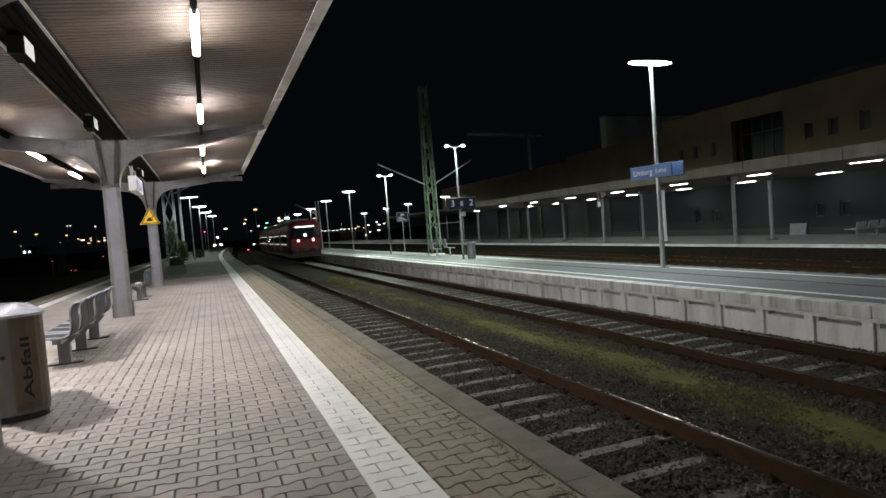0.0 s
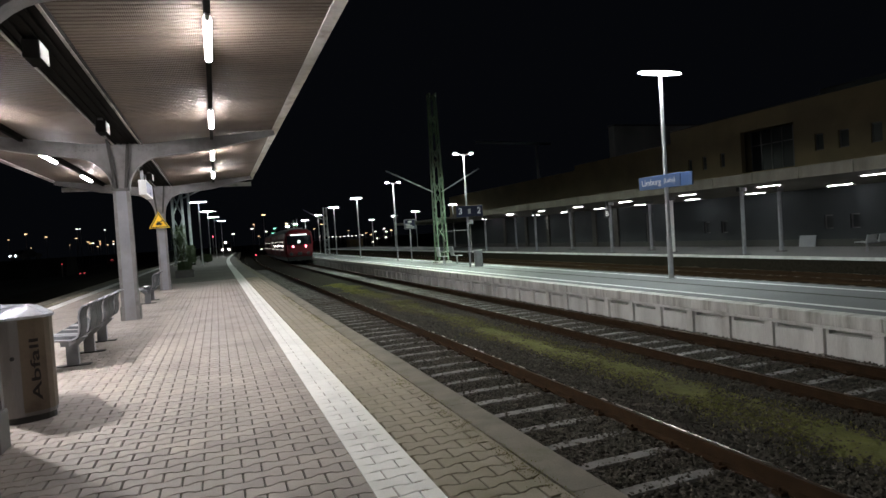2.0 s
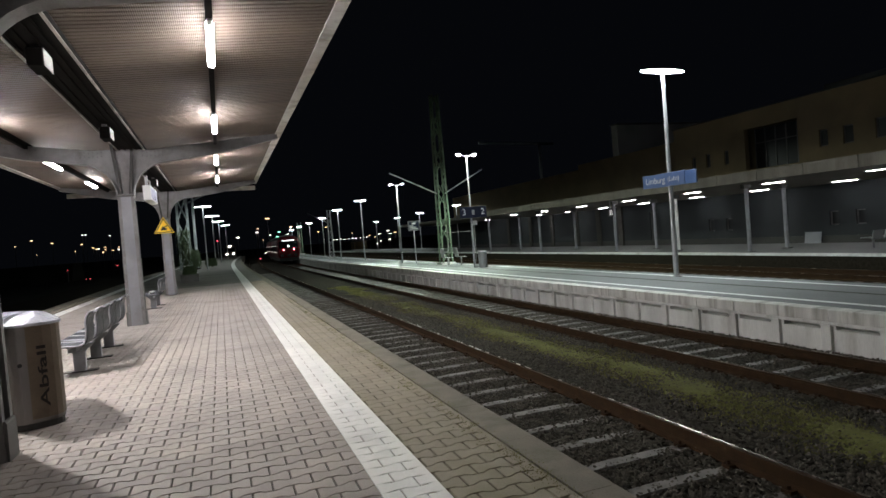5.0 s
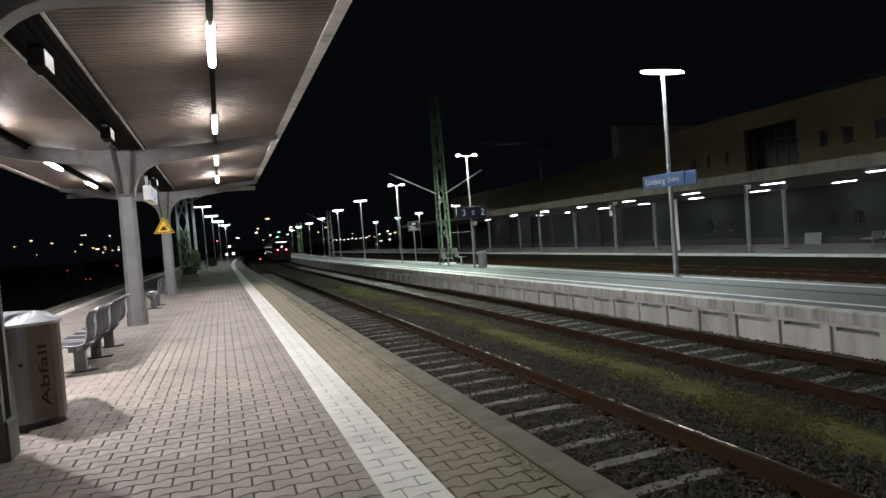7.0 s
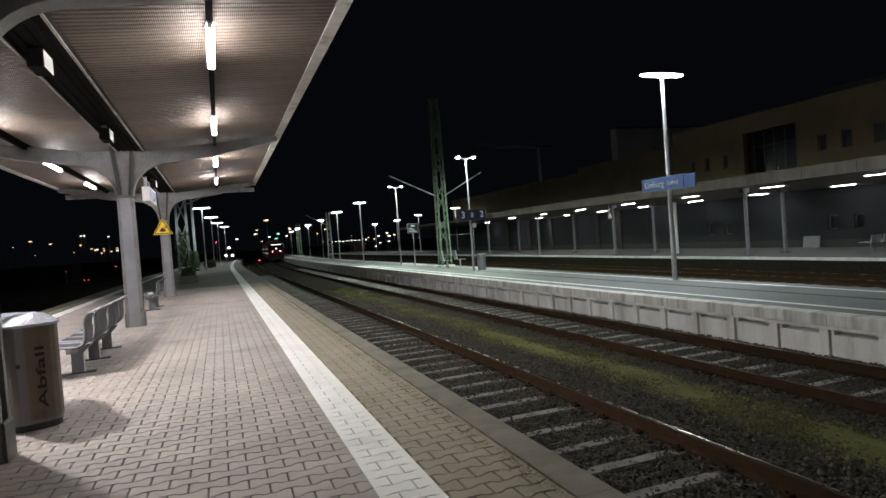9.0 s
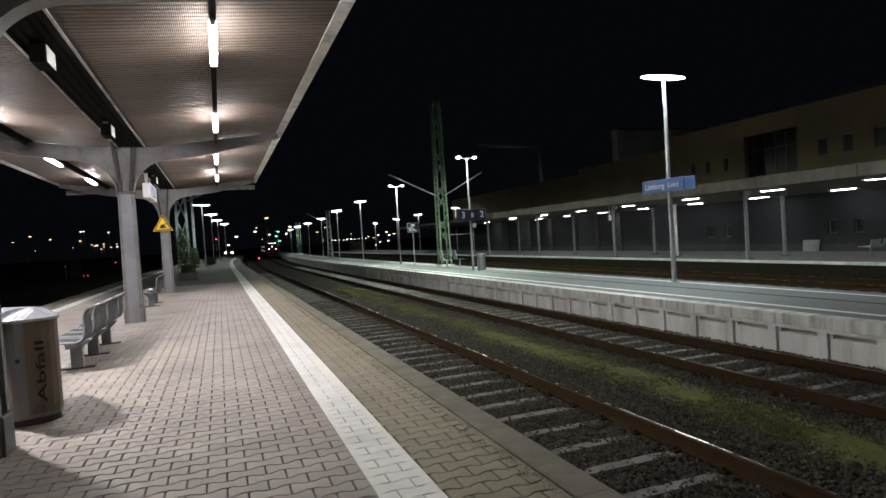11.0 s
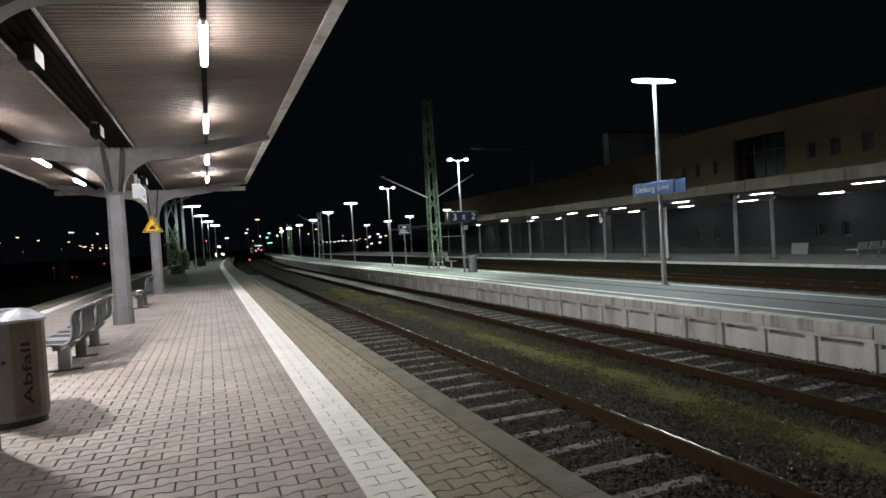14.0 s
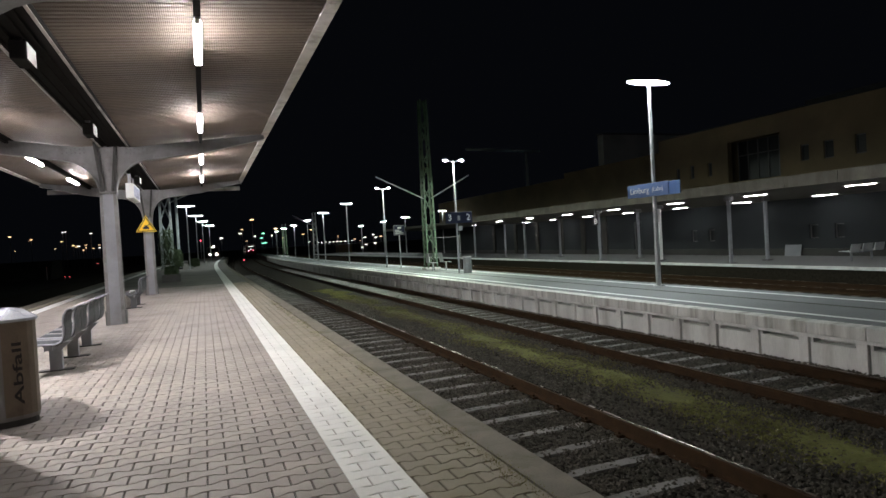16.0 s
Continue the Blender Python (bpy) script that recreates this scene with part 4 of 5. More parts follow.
def build_bench(m, seats, label):
    """Seats in a row along y, facing +x."""
    p = thing("platform_bench", label, "bench", m, "benches on the island platform")
    w = 0.46
    total = seats * 0.58
    legs = 3 if seats > 3 else 2
    feet = [0.28 + k * (total - 0.56) / (legs - 1) for k in range(legs)]
    starts = [feet[0] - 0.08 - w] + [f + d for f in feet[:-1] for d in (0.08, 0.1 + w)] + [feet[-1] + 0.08]
    for y in starts:
        bm = bmesh.new()
        prism(bm, bench_seat_profile(w), "y", y, y + w)
        s = part("seat", bm, M_BENCH, p, "grey wire-mesh seat shell")
        bm = bmesh.new()
        for q in range(1, 8):
            yy = y + q * w / 8
            for (x0, z0), (x1, z1) in zip(bench_seat_profile(w)[1:7], bench_seat_profile(w)[2:8]):
                rod(bm, (x0, yy, z0 + 0.003), (x1, yy, z1 + 0.003), 0.005, seg=4)
        part("wire_grid", bm, M_BENCH, s)
        for yy in (y, y + w):
            bm = bmesh.new()
            pr = bench_seat_profile(w)[:11]
            for (x0, z0), (x1, z1) in zip(pr, pr[1:]):
                rod(bm, (x0, yy, z0), (x1, yy, z1), 0.014, seg=6)
            part("rim", bm, M_STEEL, s)
    bm = bmesh.new()
    box(bm, -0.05, 0.05, starts[0] + 0.1, starts[-1] + w - 0.1, 0.33, 0.4)
    part("beam", bm, M_STEEL, p)
    for y in feet:
        bm = bmesh.new()
        prism(bm, [(-0.075, 0.0), (0.075, 0.0), (0.075, 0.28), (0.2, 0.4), (0.13, 0.4), (0.0, 0.32), (-0.13, 0.4), (-0.2, 0.4), (-0.075, 0.28)], "y", y - 0.05, y + 0.05)
        leg = part("leg", bm, M_STEEL, p, "grey forked leg")
        bm = bmesh.new()
        box(bm, -0.22, 0.22, y - 0.07, y + 0.07, 0.0, 0.015)
        part("foot_plate", bm, M_GUTTER, leg)
    return p


def t_lamp(m, h, head=0.62, mat_light=None, label="platform lamp with a flat glowing head on a tall pole", group="pole lamps of the platforms", slim=1.0):
    p = thing("platform_lamp", label, "lamp", m, group)
    bm = bmesh.new()
    rod(bm, (0, 0, 0), (0, 0, 1.2), 0.074 * slim, seg=12)
    rod(bm, (0, 0, 1.2), (0, 0, h - 0.02), 0.064 * slim, 0.044 * slim, seg=12)
    part("pole", bm, M_GALV, p, "galvanised pole")
    bm = bmesh.new()
    rod(bm, (0, 0, 0), (0, 0, 0.03), 0.16, seg=12)
    part("base_plate", bm, M_GALV, p)
    bm = bmesh.new()
    ball(bm, (0, 0, h + 0.01), head, 1, 0.27, 0.034, u=24, v=10)
    for v in bm.verts:
        if v.co.z < h - 0.016:
            v.co.z = h - 0.016
    bmesh.ops.recalc_face_normals(bm, faces=bm.faces)
    for f in bm.faces:
        f.material_index = 0 if f.normal.z < -0.5 else 1
    part("diffuser", bm, [mat_light or G_POLE, G_POLE_SIDE], p, "glowing diffuser")
    bm = bmesh.new()
    ball(bm, (0, 0, h + 0.03), head * 0.97, 1, 0.31, 0.03, u=24, v=8)
    part("cap", bm, M_WHITE, p)
    return p


def twin_lamp(m, h, gap=0.35):
    p = thing("twin_lamp", "tall twin-headed lamp post with greenish-white heads", "lamp", m, "twin lamps of the middle platform")
    bm = bmesh.new()
    rod(bm, (0, 0, 0), (0, 0, h), 0.052, 0.034, seg=12)
    part("pole", bm, M_STEEL, p)
    bm = bmesh.new()
    rod(bm, (-gap, 0, h + 0.02), (0, 0, h - 0.1), 0.025)
    rod(bm, (gap, 0, h + 0.02), (0, 0, h - 0.1), 0.025)
    part("crossarm", bm, M_GALV, p)
    for s in (-1, 1):
        bm = bmesh.new()
        ball(bm, (s * (gap + 0.06), 0, h + 0.005), 0.1 if s < 0 else 0.085, 1, 0.7, 0.42, u=14, v=8)
        for v in bm.verts:
            v.co.z = max(v.co.z, h - 0.02)
        hd = part("lamp_head", bm, G_TWIN_BOWL, p, "glowing lamp head")
        bm = bmesh.new()
        rod(bm, (s * (gap + 0.06), 0, h - 0.026), (s * (gap + 0.06), 0, h - 0.022), 0.075, seg=14)
        for f in bm.faces:
            f.material_index = 0 if f.calc_center_median().z < h - 0.0255 else 1
        part("flat_lens", bm, [G_POLE_WARM, G_TWIN_BOWL], hd)
        bm = bmesh.new()
        ball(bm, (s * (gap + 0.06), 0, h + 0.02), 0.14, 1, 0.8, 0.5, u=14, v=8)
        for v in bm.verts:
            v.co.z = max(v.co.z, h + 0.015)
        part("hood", bm, M_GALV, hd)
    return p


def lattice_mast(m, h, w0, w1, label, arms=(), paint=None, pitch=0.62, leg=0.058, lace=0.038):
    p = thing("lattice_mast", label, "mast", m, "overhead line masts")
    cor = [(-1, -1), (1, -1), (1, 1), (-1, 1)]
    wd = lambda z: w0 + (w1 - w0) * z / h
    for a, b in cor:
        bm = bmesh.new()
        bar(bm, (a * w0 / 2, b * w0 / 2, 0), (a * w1 / 2, b * w1 / 2, h), leg)
        part("leg", bm, paint or M_GREEN_STEEL, p)
    for k in range(4):
        (a, b), (c, d) = cor[k], cor[(k + 1) % 4]
        z, i = 0.15, 0
        while z < h - 0.4:
            z2 = min(h, z + pitch)
            u, v = wd(z) / 2, wd(z2) / 2
            s, e = ((a, b), (c, d)) if i % 2 == 0 else ((c, d), (a, b))
            bm = bmesh.new()
            bar(bm, (s[0] * u, s[1] * u, z), (e[0] * v, e[1] * v, z2), lace)
            part("brace", bm, paint or M_GREEN_STEEL, p)
            z, i = z2, i + 1
    bm = bmesh.new()
    box(bm, -w0 * 0.75, w0 * 0.75, -w0 * 0.75, w0 * 0.75, 0, 0.12)
    part("footing", bm, M_CONC, p)
    for s, z, l in arms:
        bm = bmesh.new()
        rod(bm, (s * wd(z) / 2, 0, z), (s * l, 0, z + 1.25), 0.03)
        part("cantilever", bm, M_GALV, p, "tubular catenary cantilever")
    return p


def pole_mast(m, h):
    """A plain tubular mast with one raking cantilever."""
    p = thing("pole_mast", "grey tubular overhead line mast with a raking arm", "mast", m, "overhead line masts")
    bm = bmesh.new()
    rod(bm, (0, 0, 0), (0, 0, h), 0.13, 0.1, seg=10)
    part("pole", bm, M_MAST, p)
    bm = bmesh.new()
    rod(bm, (-0.4, 0, 6.3), (1.5, 0, 7.15), 0.06)
    part("cantilever", bm, M_MAST, p, "pale tubular cantilever")
    bm = bmesh.new()
    box(bm, -0.25, 0.25, -0.25, 0.25, 0, 0.15)
    part("footing", bm, M_CONC_DARK, p)
    return p


def name_sign(m):
    """Two-faced station sign on the lamp pole."""
    p = thing("station_name_sign", "blue station name sign with white letters on a pole", "sign", m)
    bm = bmesh.new()
    box(bm, -1.02, 0.7, -0.12, -0.085, -0.185, 0.185)
    part("panel", bm, M_BLUE, p, bevel=0.006)
    bm = bmesh.new()
    box(bm, -0.8, 0.92, 0.085, 0.12, -0.185, 0.185)
    part("rear_panel", bm, M_BLUE, p, bevel=0.006)
    for z in (-0.1, 0.1):
        bm = bmesh.new()
        box(bm, -0.1, 0.1, -0.085, 0.085, z - 0.02, z + 0.02)
        part("clamp", bm, M_GALV, p)
    letters("Limburg", 0.25, M_WHITE, p, pose(-0.48, -0.124, 0.0) @ FACE)
    letters("(Lahn)", 0.18, M_WHITE, p, pose(0.28, -0.124, 0.0) @ FACE)
    return p


def track_number_sign(m):
    p = thing("track_number_sign", "dark blue sign with white track numbers 3 and 2", "sign", m)
    bm = bmesh.new()
    box(bm, -0.62, 0.72, -0.11, -0.06, -0.26, 0.26)
    part("panel", bm, M_BLUE_DARK, p, bevel=0.006)
    bm = bmesh.new()
    box(bm, -0.08, 0.08, -0.06, 0.08, -0.1, 0.1)
    part("clamp", bm, M_GALV, p)
    letters("3", 0.42, G_SIGN_DIM, p, pose(-0.42, -0.114, 0) @ FACE)
    letters("2", 0.42, G_SIGN_DIM, p, pose(0.52, -0.114, 0) @ FACE)
    bm = bmesh.new()
    box(bm, -0.03, 0.1, -0.114, -0.111, -0.12, 0.1)
    part("pictogram", bm, M_GALV, p)
    bm = bmesh.new()
    box(bm, 0.02, 0.2, -0.1, 0.0, -0.6, -0.4)
    part("camera_box", bm, M_GALV, p)
    return p


def warning_sign(m):
    p = thing("warning_sign", "yellow triangular warning sign with a black border", "sign", m)
    for s, y, mt, nm in ((0.36, 0.0, M_YELLOW, "plate"), (0.325, -0.009, M_BLACK, "border"), (0.27, -0.013, M_YELLOW, "field")):
        bm = bmesh.new()
        prism(bm, [(-s, -s * 0.577), (s, -s * 0.577), (0, s * 1.155)], "y", y - 0.006, y)
        part(nm, bm, mt, p)
    bm = bmesh.new()
    box(bm, -0.11, 0.1, -0.023, -0.02, -0.1, -0.02)
    box(bm, -0.06, 0.05, -0.023, -0.02, -0.02, 0.04)
    prism(bm, [(0.02, 0.0), (0.16, 0.07), (0.14, 0.1), (0.02, 0.03)], "y", -0.023, -0.02)
    part("pictogram", bm, M_BLACK, p)
    bm = bmesh.new()
    box(bm, -0.1, 0.1, 0.0, 0.13, -0.05, 0.05)
    part("clamp", bm, M_GALV, p)
    return p


def display_board(m):
    p = thing("train_indicator", "hanging white-cased train indicator board", "sign", m)
    bm = bmesh.new()
    box(bm, -0.11, 0.11, -1.0, 1.0, -0.45, 0.0)
    part("case", bm, M_WHITE, p, bevel=0.01)
    bm = bmesh.new()
    for x in (-0.114, 0.11):
        box(bm, x, x + 0.004, -0.93, 0.93, -0.4, -0.05)
    part("screen", bm, M_SCREEN, p, "pale lavender display panel")
    for y in (-0.9, 0.4):
        bm = bmesh.new()
        box(bm, -0.04, 0.04, y - 0.04, y + 0.04, 0.0, 0.72)
        part("hanger", bm, M_GALV, p)
    return p


def info_sign(m):
    p = thing("info_sign", "small framed sign on a thin post", "sign", m)
    bm = bmesh.new()
    rod(bm, (0, 0, 0), (0, 0, 2.65), 0.035)
    part("post", bm, M_GALV, p)
    bm = bmesh.new()
    box(bm, -0.36, 0.36, -0.06, 0.0, 2.05, 2.65)
    part("panel", bm, M_STEEL, p)
    bm = bmesh.new()
    box(bm, -0.32, 0.32, -0.066, -0.0605, 2.09, 2.61)
    part("field", bm, M_BLUE_DARK, p)
    bm = bmesh.new()
    for k in range(3):
        box(bm, -0.28, 0.25 - k * 0.12, -0.07, -0.066, 2.14 + k * 0.09, 2.19 + k * 0.09)
    box(bm, -0.12, 0.12, -0.07, -0.066, 2.44, 2.55)
    part("print_bars", bm, M_WHITE, p)
    return p


def waste_bin(m):
    p = thing("waste_bin", "slim grey waste bin with a pale lid", "bin", m)
    bm = bmesh.new()
    rod(bm, (0, 0, 0), (0, 0, 0.75), 0.2, seg=14)
    part("body", bm, M_STEEL, p)
    bm = bmesh.new()
    rod(bm, (0, 0, 0.75), (0, 0, 0.8), 0.22, 0.2, seg=14)
    part("lid", bm, M_GALV, p)
    return p


def wire_chairs(m):
    """A pair of seats beside the mast."""
    p = thing("wire_bench", "pale wire seats on the middle platform", "bench", m)
    for k in range(2):
        bm = bmesh.new()
        prism(bm, [(-0.25 + k * 0.75, 0.45), (0.22 + k * 0.75, 0.42), (0.22 + k * 0.75, 0.45), (-0.22 + k * 0.75, 0.48), (-0.3 + k * 0.75, 0.95), (-0.33 + k * 0.75, 0.95)], "y", -0.25, 0.25)
        part("seat", bm, M_GALV, p)
        bm = bmesh.new()
        bar(bm, (k * 0.75, 0, 0), (k * 0.75, 0, 0.44), 0.06)
        part("leg", bm, M_GALV, p)
    return p


def house_seat(m):
    """A two-seat bench on single legs, its back towards the town."""
    p = thing("waiting_bench", "grey steel waiting bench on the house platform", "bench", m)
    bm = bmesh.new()
    bar(bm, (-0.1, 0, 0.37), (1.3, 0, 0.37), 0.05)
    part("beam", bm, M_STEEL, p)
    for x in (0.0, 1.2):
        bm = bmesh.new()
        bar(bm, (x, 0, 0), (x, 0, 0.36), 0.07)
        part("leg", bm, M_STEEL, p)
    for x in (-0.38, 0.32, 1.02):
        bm = bmesh.new()
        prism(bm, [(0.2, 0.41), (0.24, 0.4), (0.24, 0.43), (-0.2, 0.41), (-0.28, 0.7), (-0.31, 0.7), (-0.24, 0.39)], "x", x, x + 0.55)
        part("seat", bm, M_GALV, p, "pale steel seat shell")
    return p


def notice_board(m):
    p = thing("notice_board", "low grey board leaning on the station wall", "board", m)
    bm = bmesh.new()
    prism(bm, [(-0.12, 0.0), (-0.09, 0.0), (0.0, 0.52), (-0.03, 0.52)], "y", -0.44, 0.44)
    part("panel", bm, M_STEEL, p)
    bm = bmesh.new()
    box(bm, -0.04, 0.0, -0.46, 0.46, 0.52, 0.55)
    part("top_rail", bm, M_STEEL, p)
    return p


def barrier(m):
    p = thing("railing", "thin dark tubular railing beside the mast", "railing", m)
    bm = bmesh.new()
    for x in (0.0, 1.6):
        rod(bm, (x, 0, 0), (x, 0, 2.1), 0.022)
    rod(bm, (0, 0, 1.75), (1.6, 0, 1.75), 0.018)
    part("frame", bm, M_STEEL_DARK, p)
    return p


def sector_sign(m):
    p = thing("sector_sign", "dark cube sign with a white letter B", "sign", m)
    bm = bmesh.new()
    box(bm, -0.2, 0.2, -0.05, 0.05, -0.22, 0.22)
    part("panel", bm, M_BLACK, p)
    bm = bmesh.new()
    box(bm, -0.03, 0.03, -0.03, 0.03, 0.22, 0.74)
    part("hanger", bm, M_GALV, p)
    letters("B", 0.42, G_SIGN, p, pose(0, -0.054, 0) @ FACE)
    return p


def gantry(m):
    """A dim catenary portal beyond the station roof."""
    p = thing("catenary_gantry", "dim steel catenary mast with a long boom", "mast", m, "overhead line masts")
    bm = bmesh.new()
    rod(bm, (0, 0, 0), (0, 0, 12.5), 0.22, 0.18)
    part("post", bm, M_MAST, p)
    bm = bmesh.new()
    bar(bm, (-7.8, 0, 12.6), (1.9, 0, 12.3), 0.24)
    part("boom", bm, M_MAST, p)
    return p


def shrub(m, size, seed, label="leafy shrub growing out of a low planter", tall=1.0):
    p = thing("shrub", label, "shrub", m, "shrubs at the platform end")
    rng = random.Random(seed)
    bm = bmesh.new()
    for k in range(7):
        a = k * 0.9
        rod(bm, (0, 0, 0.0), (0.5 * size * math.cos(a), 0.5 * size * math.sin(a), tall * size * rng.uniform(0.6, 1.0)), 0.02, 0.006, seg=5)
    part("stems", bm, M_BARK, p)
    v, f = [], []
    for k in range(1800):
        a, r, z = rng.uniform(0, 6.28), size * 0.72 * rng.random() ** 0.6, size * rng.uniform(0.15, 1.1)
        r *= 1.0 - 0.4 * abs(z / size - 0.5) + 0.2 * math.sin(3 * a + seed)
        c = Vector((r * math.cos(a), r * math.sin(a), z * tall))
        d = Vector((rng.uniform(-1, 1), rng.uniform(-1, 1), rng.uniform(-0.6, 1))).normalized()
        s = d.orthogonal().normalized() * 0.022
        n = len(v)
        v += [c - d * 0.06, c + s * 1.5, c + d * 0.07, c - s * 1.5]
        f.append((n, n + 1, n + 2, n + 3))
    me = bpy.data.meshes.new("foliage")
    me.from_pydata(v, [], f)
    me.materials.append(M_LEAF)
    ob = new("foliage", me)
    ob.parent = p
    tagged(ob, "", "", "", "stuff")
    return p


def planter(m):
    p = thing("planter", "low dark concrete planter box on the platform", "planter", m)
    bm = bmesh.new()
    for x0, x1, y0, y1 in ((-0.46, 0.46, -0.46, -0.4), (-0.46, 0.46, 0.4, 0.46), (-0.46, -0.4, -0.4, 0.4), (0.4, 0.46, -0.4, 0.4)):
        box(bm, x0, x1, y0, y1, 0, 0.4)
    part("box", bm, M_STEEL_DARK, p)
    bm = bmesh.new()
    box(bm, -0.4, 0.4, -0.4, 0.4, 0, 0.3)
    part("soil", bm, M_GROUND, p)
    return p


def signal(m, h, label, red=True):
    p = thing("railway_signal", label, "signal", m)
    bm = bmesh.new()
    rod(bm, (0, 0, 0), (0, 0, h), 0.06)
    part("post", bm, M_GALV, p)
    bm = bmesh.new()
    box(bm, -0.25, 0.25, 0.0, 0.15, h - 0.5, h + 0.1)
    part("head", bm, M_BLACK, p)
    bm = bmesh.new()
    ball(bm, (0, -0.03, h - 0.2), 0.13, 1, 0.4, 1)
    part("lens", bm, G_REDL, p, "glowing red lens")
    return p


# ---- trains ----
def car_section(half, floor, roof):
    pts = [(-half * 0.93, floor), (half * 0.93, floor), (half, floor + 0.5), (half, roof - 0.85), (half * 0.93, roof - 0.35), (half * 0.62, roof - 0.06), (0, roof), (-half * 0.62, roof - 0.06), (-half * 0.93, roof - 0.35), (-half, roof - 0.85), (-half, floor + 0.5)]
    return pts


def railcar(m, lit_end, length=22.5):
    """A red regional railcar; its tail is at y = 0 and it reaches to +y."""
    p = thing("railcar", "red regional railcar with lit windows and red tail lamps", "train", m, "cars of the departing train")
    half, floor, roof = 1.42, 0.75, 3.55
    bm = bmesh.new()
    rings = []
    for y, s, cut in ((0.0, 0.88, 0.0), (0.12, 0.95, 0), (0.6, 1.0, 0), (length - 0.6, 1.0, 0), (length - 0.1, 0.95, 0), (length, 0.88, 0)):
        sec = car_section(half * s, floor, floor + (roof - floor) * (0.5 + 0.5 * s))
        slope = 0.35 if y < 0.2 else (-0.35 if y > length - 0.2 else 0)
        rings.append([bm.verts.new((x, y + slope * max(0.0, (z - 2.0) / 1.5), z)) for x, z in sec])
    n = len(rings[0])
    for a, b in zip(rings, rings[1:]):
        for i in range(n):
            bm.faces.new((a[i], a[(i + 1) % n], b[(i + 1) % n], b[i]))
    bm.faces.new(rings[0][::-1])
    bm.faces.new(rings[-1])
    body = part("body", bm, M_RED, p, "red painted body shell")
    bm = bmesh.new()
    prism(bm, [(-half * 0.97, roof - 0.42), (half * 0.97, roof - 0.42), (half * 0.945, roof - 0.33), (half * 0.63, roof - 0.035), (0, roof + 0.025), (-half * 0.63, roof - 0.035), (-half * 0.945, roof - 0.33)], "y", 0.55, length - 0.55)
    part("roof", bm, M_DARK_TRAIN, p, "dark grey car roof")
    for s in (-1, 1):
        for k in range(11):
            y = 1.9 + k * 1.75
            if k in (3, 7):
                bm = bmesh.new()
                box(bm, *sorted((s * (half - 0.02), s * (half + 0.02))), y - 0.2, y + 1.1, 0.95, 2.9)
                d = part("door", bm, M_GREY_TRAIN, body, "grey passenger door")
                bm = bmesh.new()
                box(bm, *sorted((s * (half - 0.01), s * (half + 0.03))), y, y + 0.9, 1.75, 2.6)
                part("pane", bm, M_GLASS, body)
                continue
            bm = bmesh.new()
            box(bm, *sorted((s * (half - 0.02), s * (half + 0.012))), y, y + 1.45, 1.42, 2.5)
            part("window", bm, M_GLASS, body, "tinted window")
            bm = bmesh.new()
            box(bm, *sorted((s * (half - 0.01), s * (half + 0.02))), y + 0.06, y + 1.38, 1.48, 1.56)
            part("lit_pane", bm, G_WIN, body, "window lit from inside")
            bm = bmesh.new()
            box(bm, *sorted((s * (half - 0.01), s * (half + 0.02))), y + 0.06, y + 1.38, 2.3 if k % 3 else 2.24, 2.37)
            part("lit_pane", bm, G_WIN, body, "window lit from inside")
    bm = bmesh.new()
    prism(bm, [(-1.2, -0.02), (1.2, -0.02), (1.2, 0.2), (-1.2, 0.2)], "z", 1.98, 2.9)
    ob = part("rear_window", bm, M_GLASS, p, "dark rear windscreen")
    ob.matrix_basis = pose(0, 0.05, 0) 
    bm = bmesh.new()
    box(bm, -0.8, 0.8, 0.1, 0.16, 2.92, 3.03)
    disp = part("destination_display", bm, G_DISPLAY if lit_end else M_BLACK, p, "glowing white destination strip")
    for s in (-1, 1):
        bm = bmesh.new()
        ball(bm, (s * 0.64, -0.02, 1.8), 0.1, 1, 0.35, 1)
        lp = part("tail_lamp", bm, G_TAIL if lit_end else M_BLACK, p, "glowing red tail lamp")
        bm = bmesh.new()
        ball(bm, (s * 0.64, -0.05, 1.8), 0.07, 1, 0.35, 1)
        part("lens", bm, G_TAIL_CORE if lit_end else M_BLACK, lp)
    if lit_end:
        bm = bmesh.new()
        box(bm, -0.14, 0.1, -0.02, 0.02, 2.15, 2.38)
        part("lit_panel", bm, G_DISPLAY, p, "small lit panel in the rear window")
    bm = bmesh.new()
    box(bm, -1.25, 1.25, 0.15, length - 0.15, 0.35, 0.75)
    part("underframe", bm, M_DARK_TRAIN, p)
    bm = bmesh.new()
    box(bm, -0.2, 0.2, -0.35, 0.2, 0.9, 1.2)
    part("coupler", bm, M_DARK_TRAIN, p)
    for x in (-0.85, 0.85):
        bm = bmesh.new()
        rod(bm, (x, -0.3, 1.05), (x, 0.2, 1.05), 0.18)
        part("buffer", bm, M_DARK_TRAIN, p)
    for k in range(4):
        bm = bmesh.new()
        box(bm, -0.7, 0.7, 2.5 + k * 4.6, 5.0 + k * 4.6, 3.46, 3.72)
        part("roof_unit", bm, M_GREY_TRAIN, p)
    for yb in (3.2, length - 3.2):
        bm = bmesh.new()
        box(bm, -1.0, 1.0, yb - 1.5, yb + 1.5, 0.3, 0.6)
        bg = part("bogie", bm, M_DARK_TRAIN, p)
        for yy in (yb - 0.95, yb + 0.95):
            for s in (-1, 1):
                bm = bmesh.new()
                rod(bm, (s * 0.68, yy, 0.42), (s * 0.82, yy, 0.42), 0.42, seg=18)
                part("wheel", bm, M_DARK_TRAIN, bg)
    return p


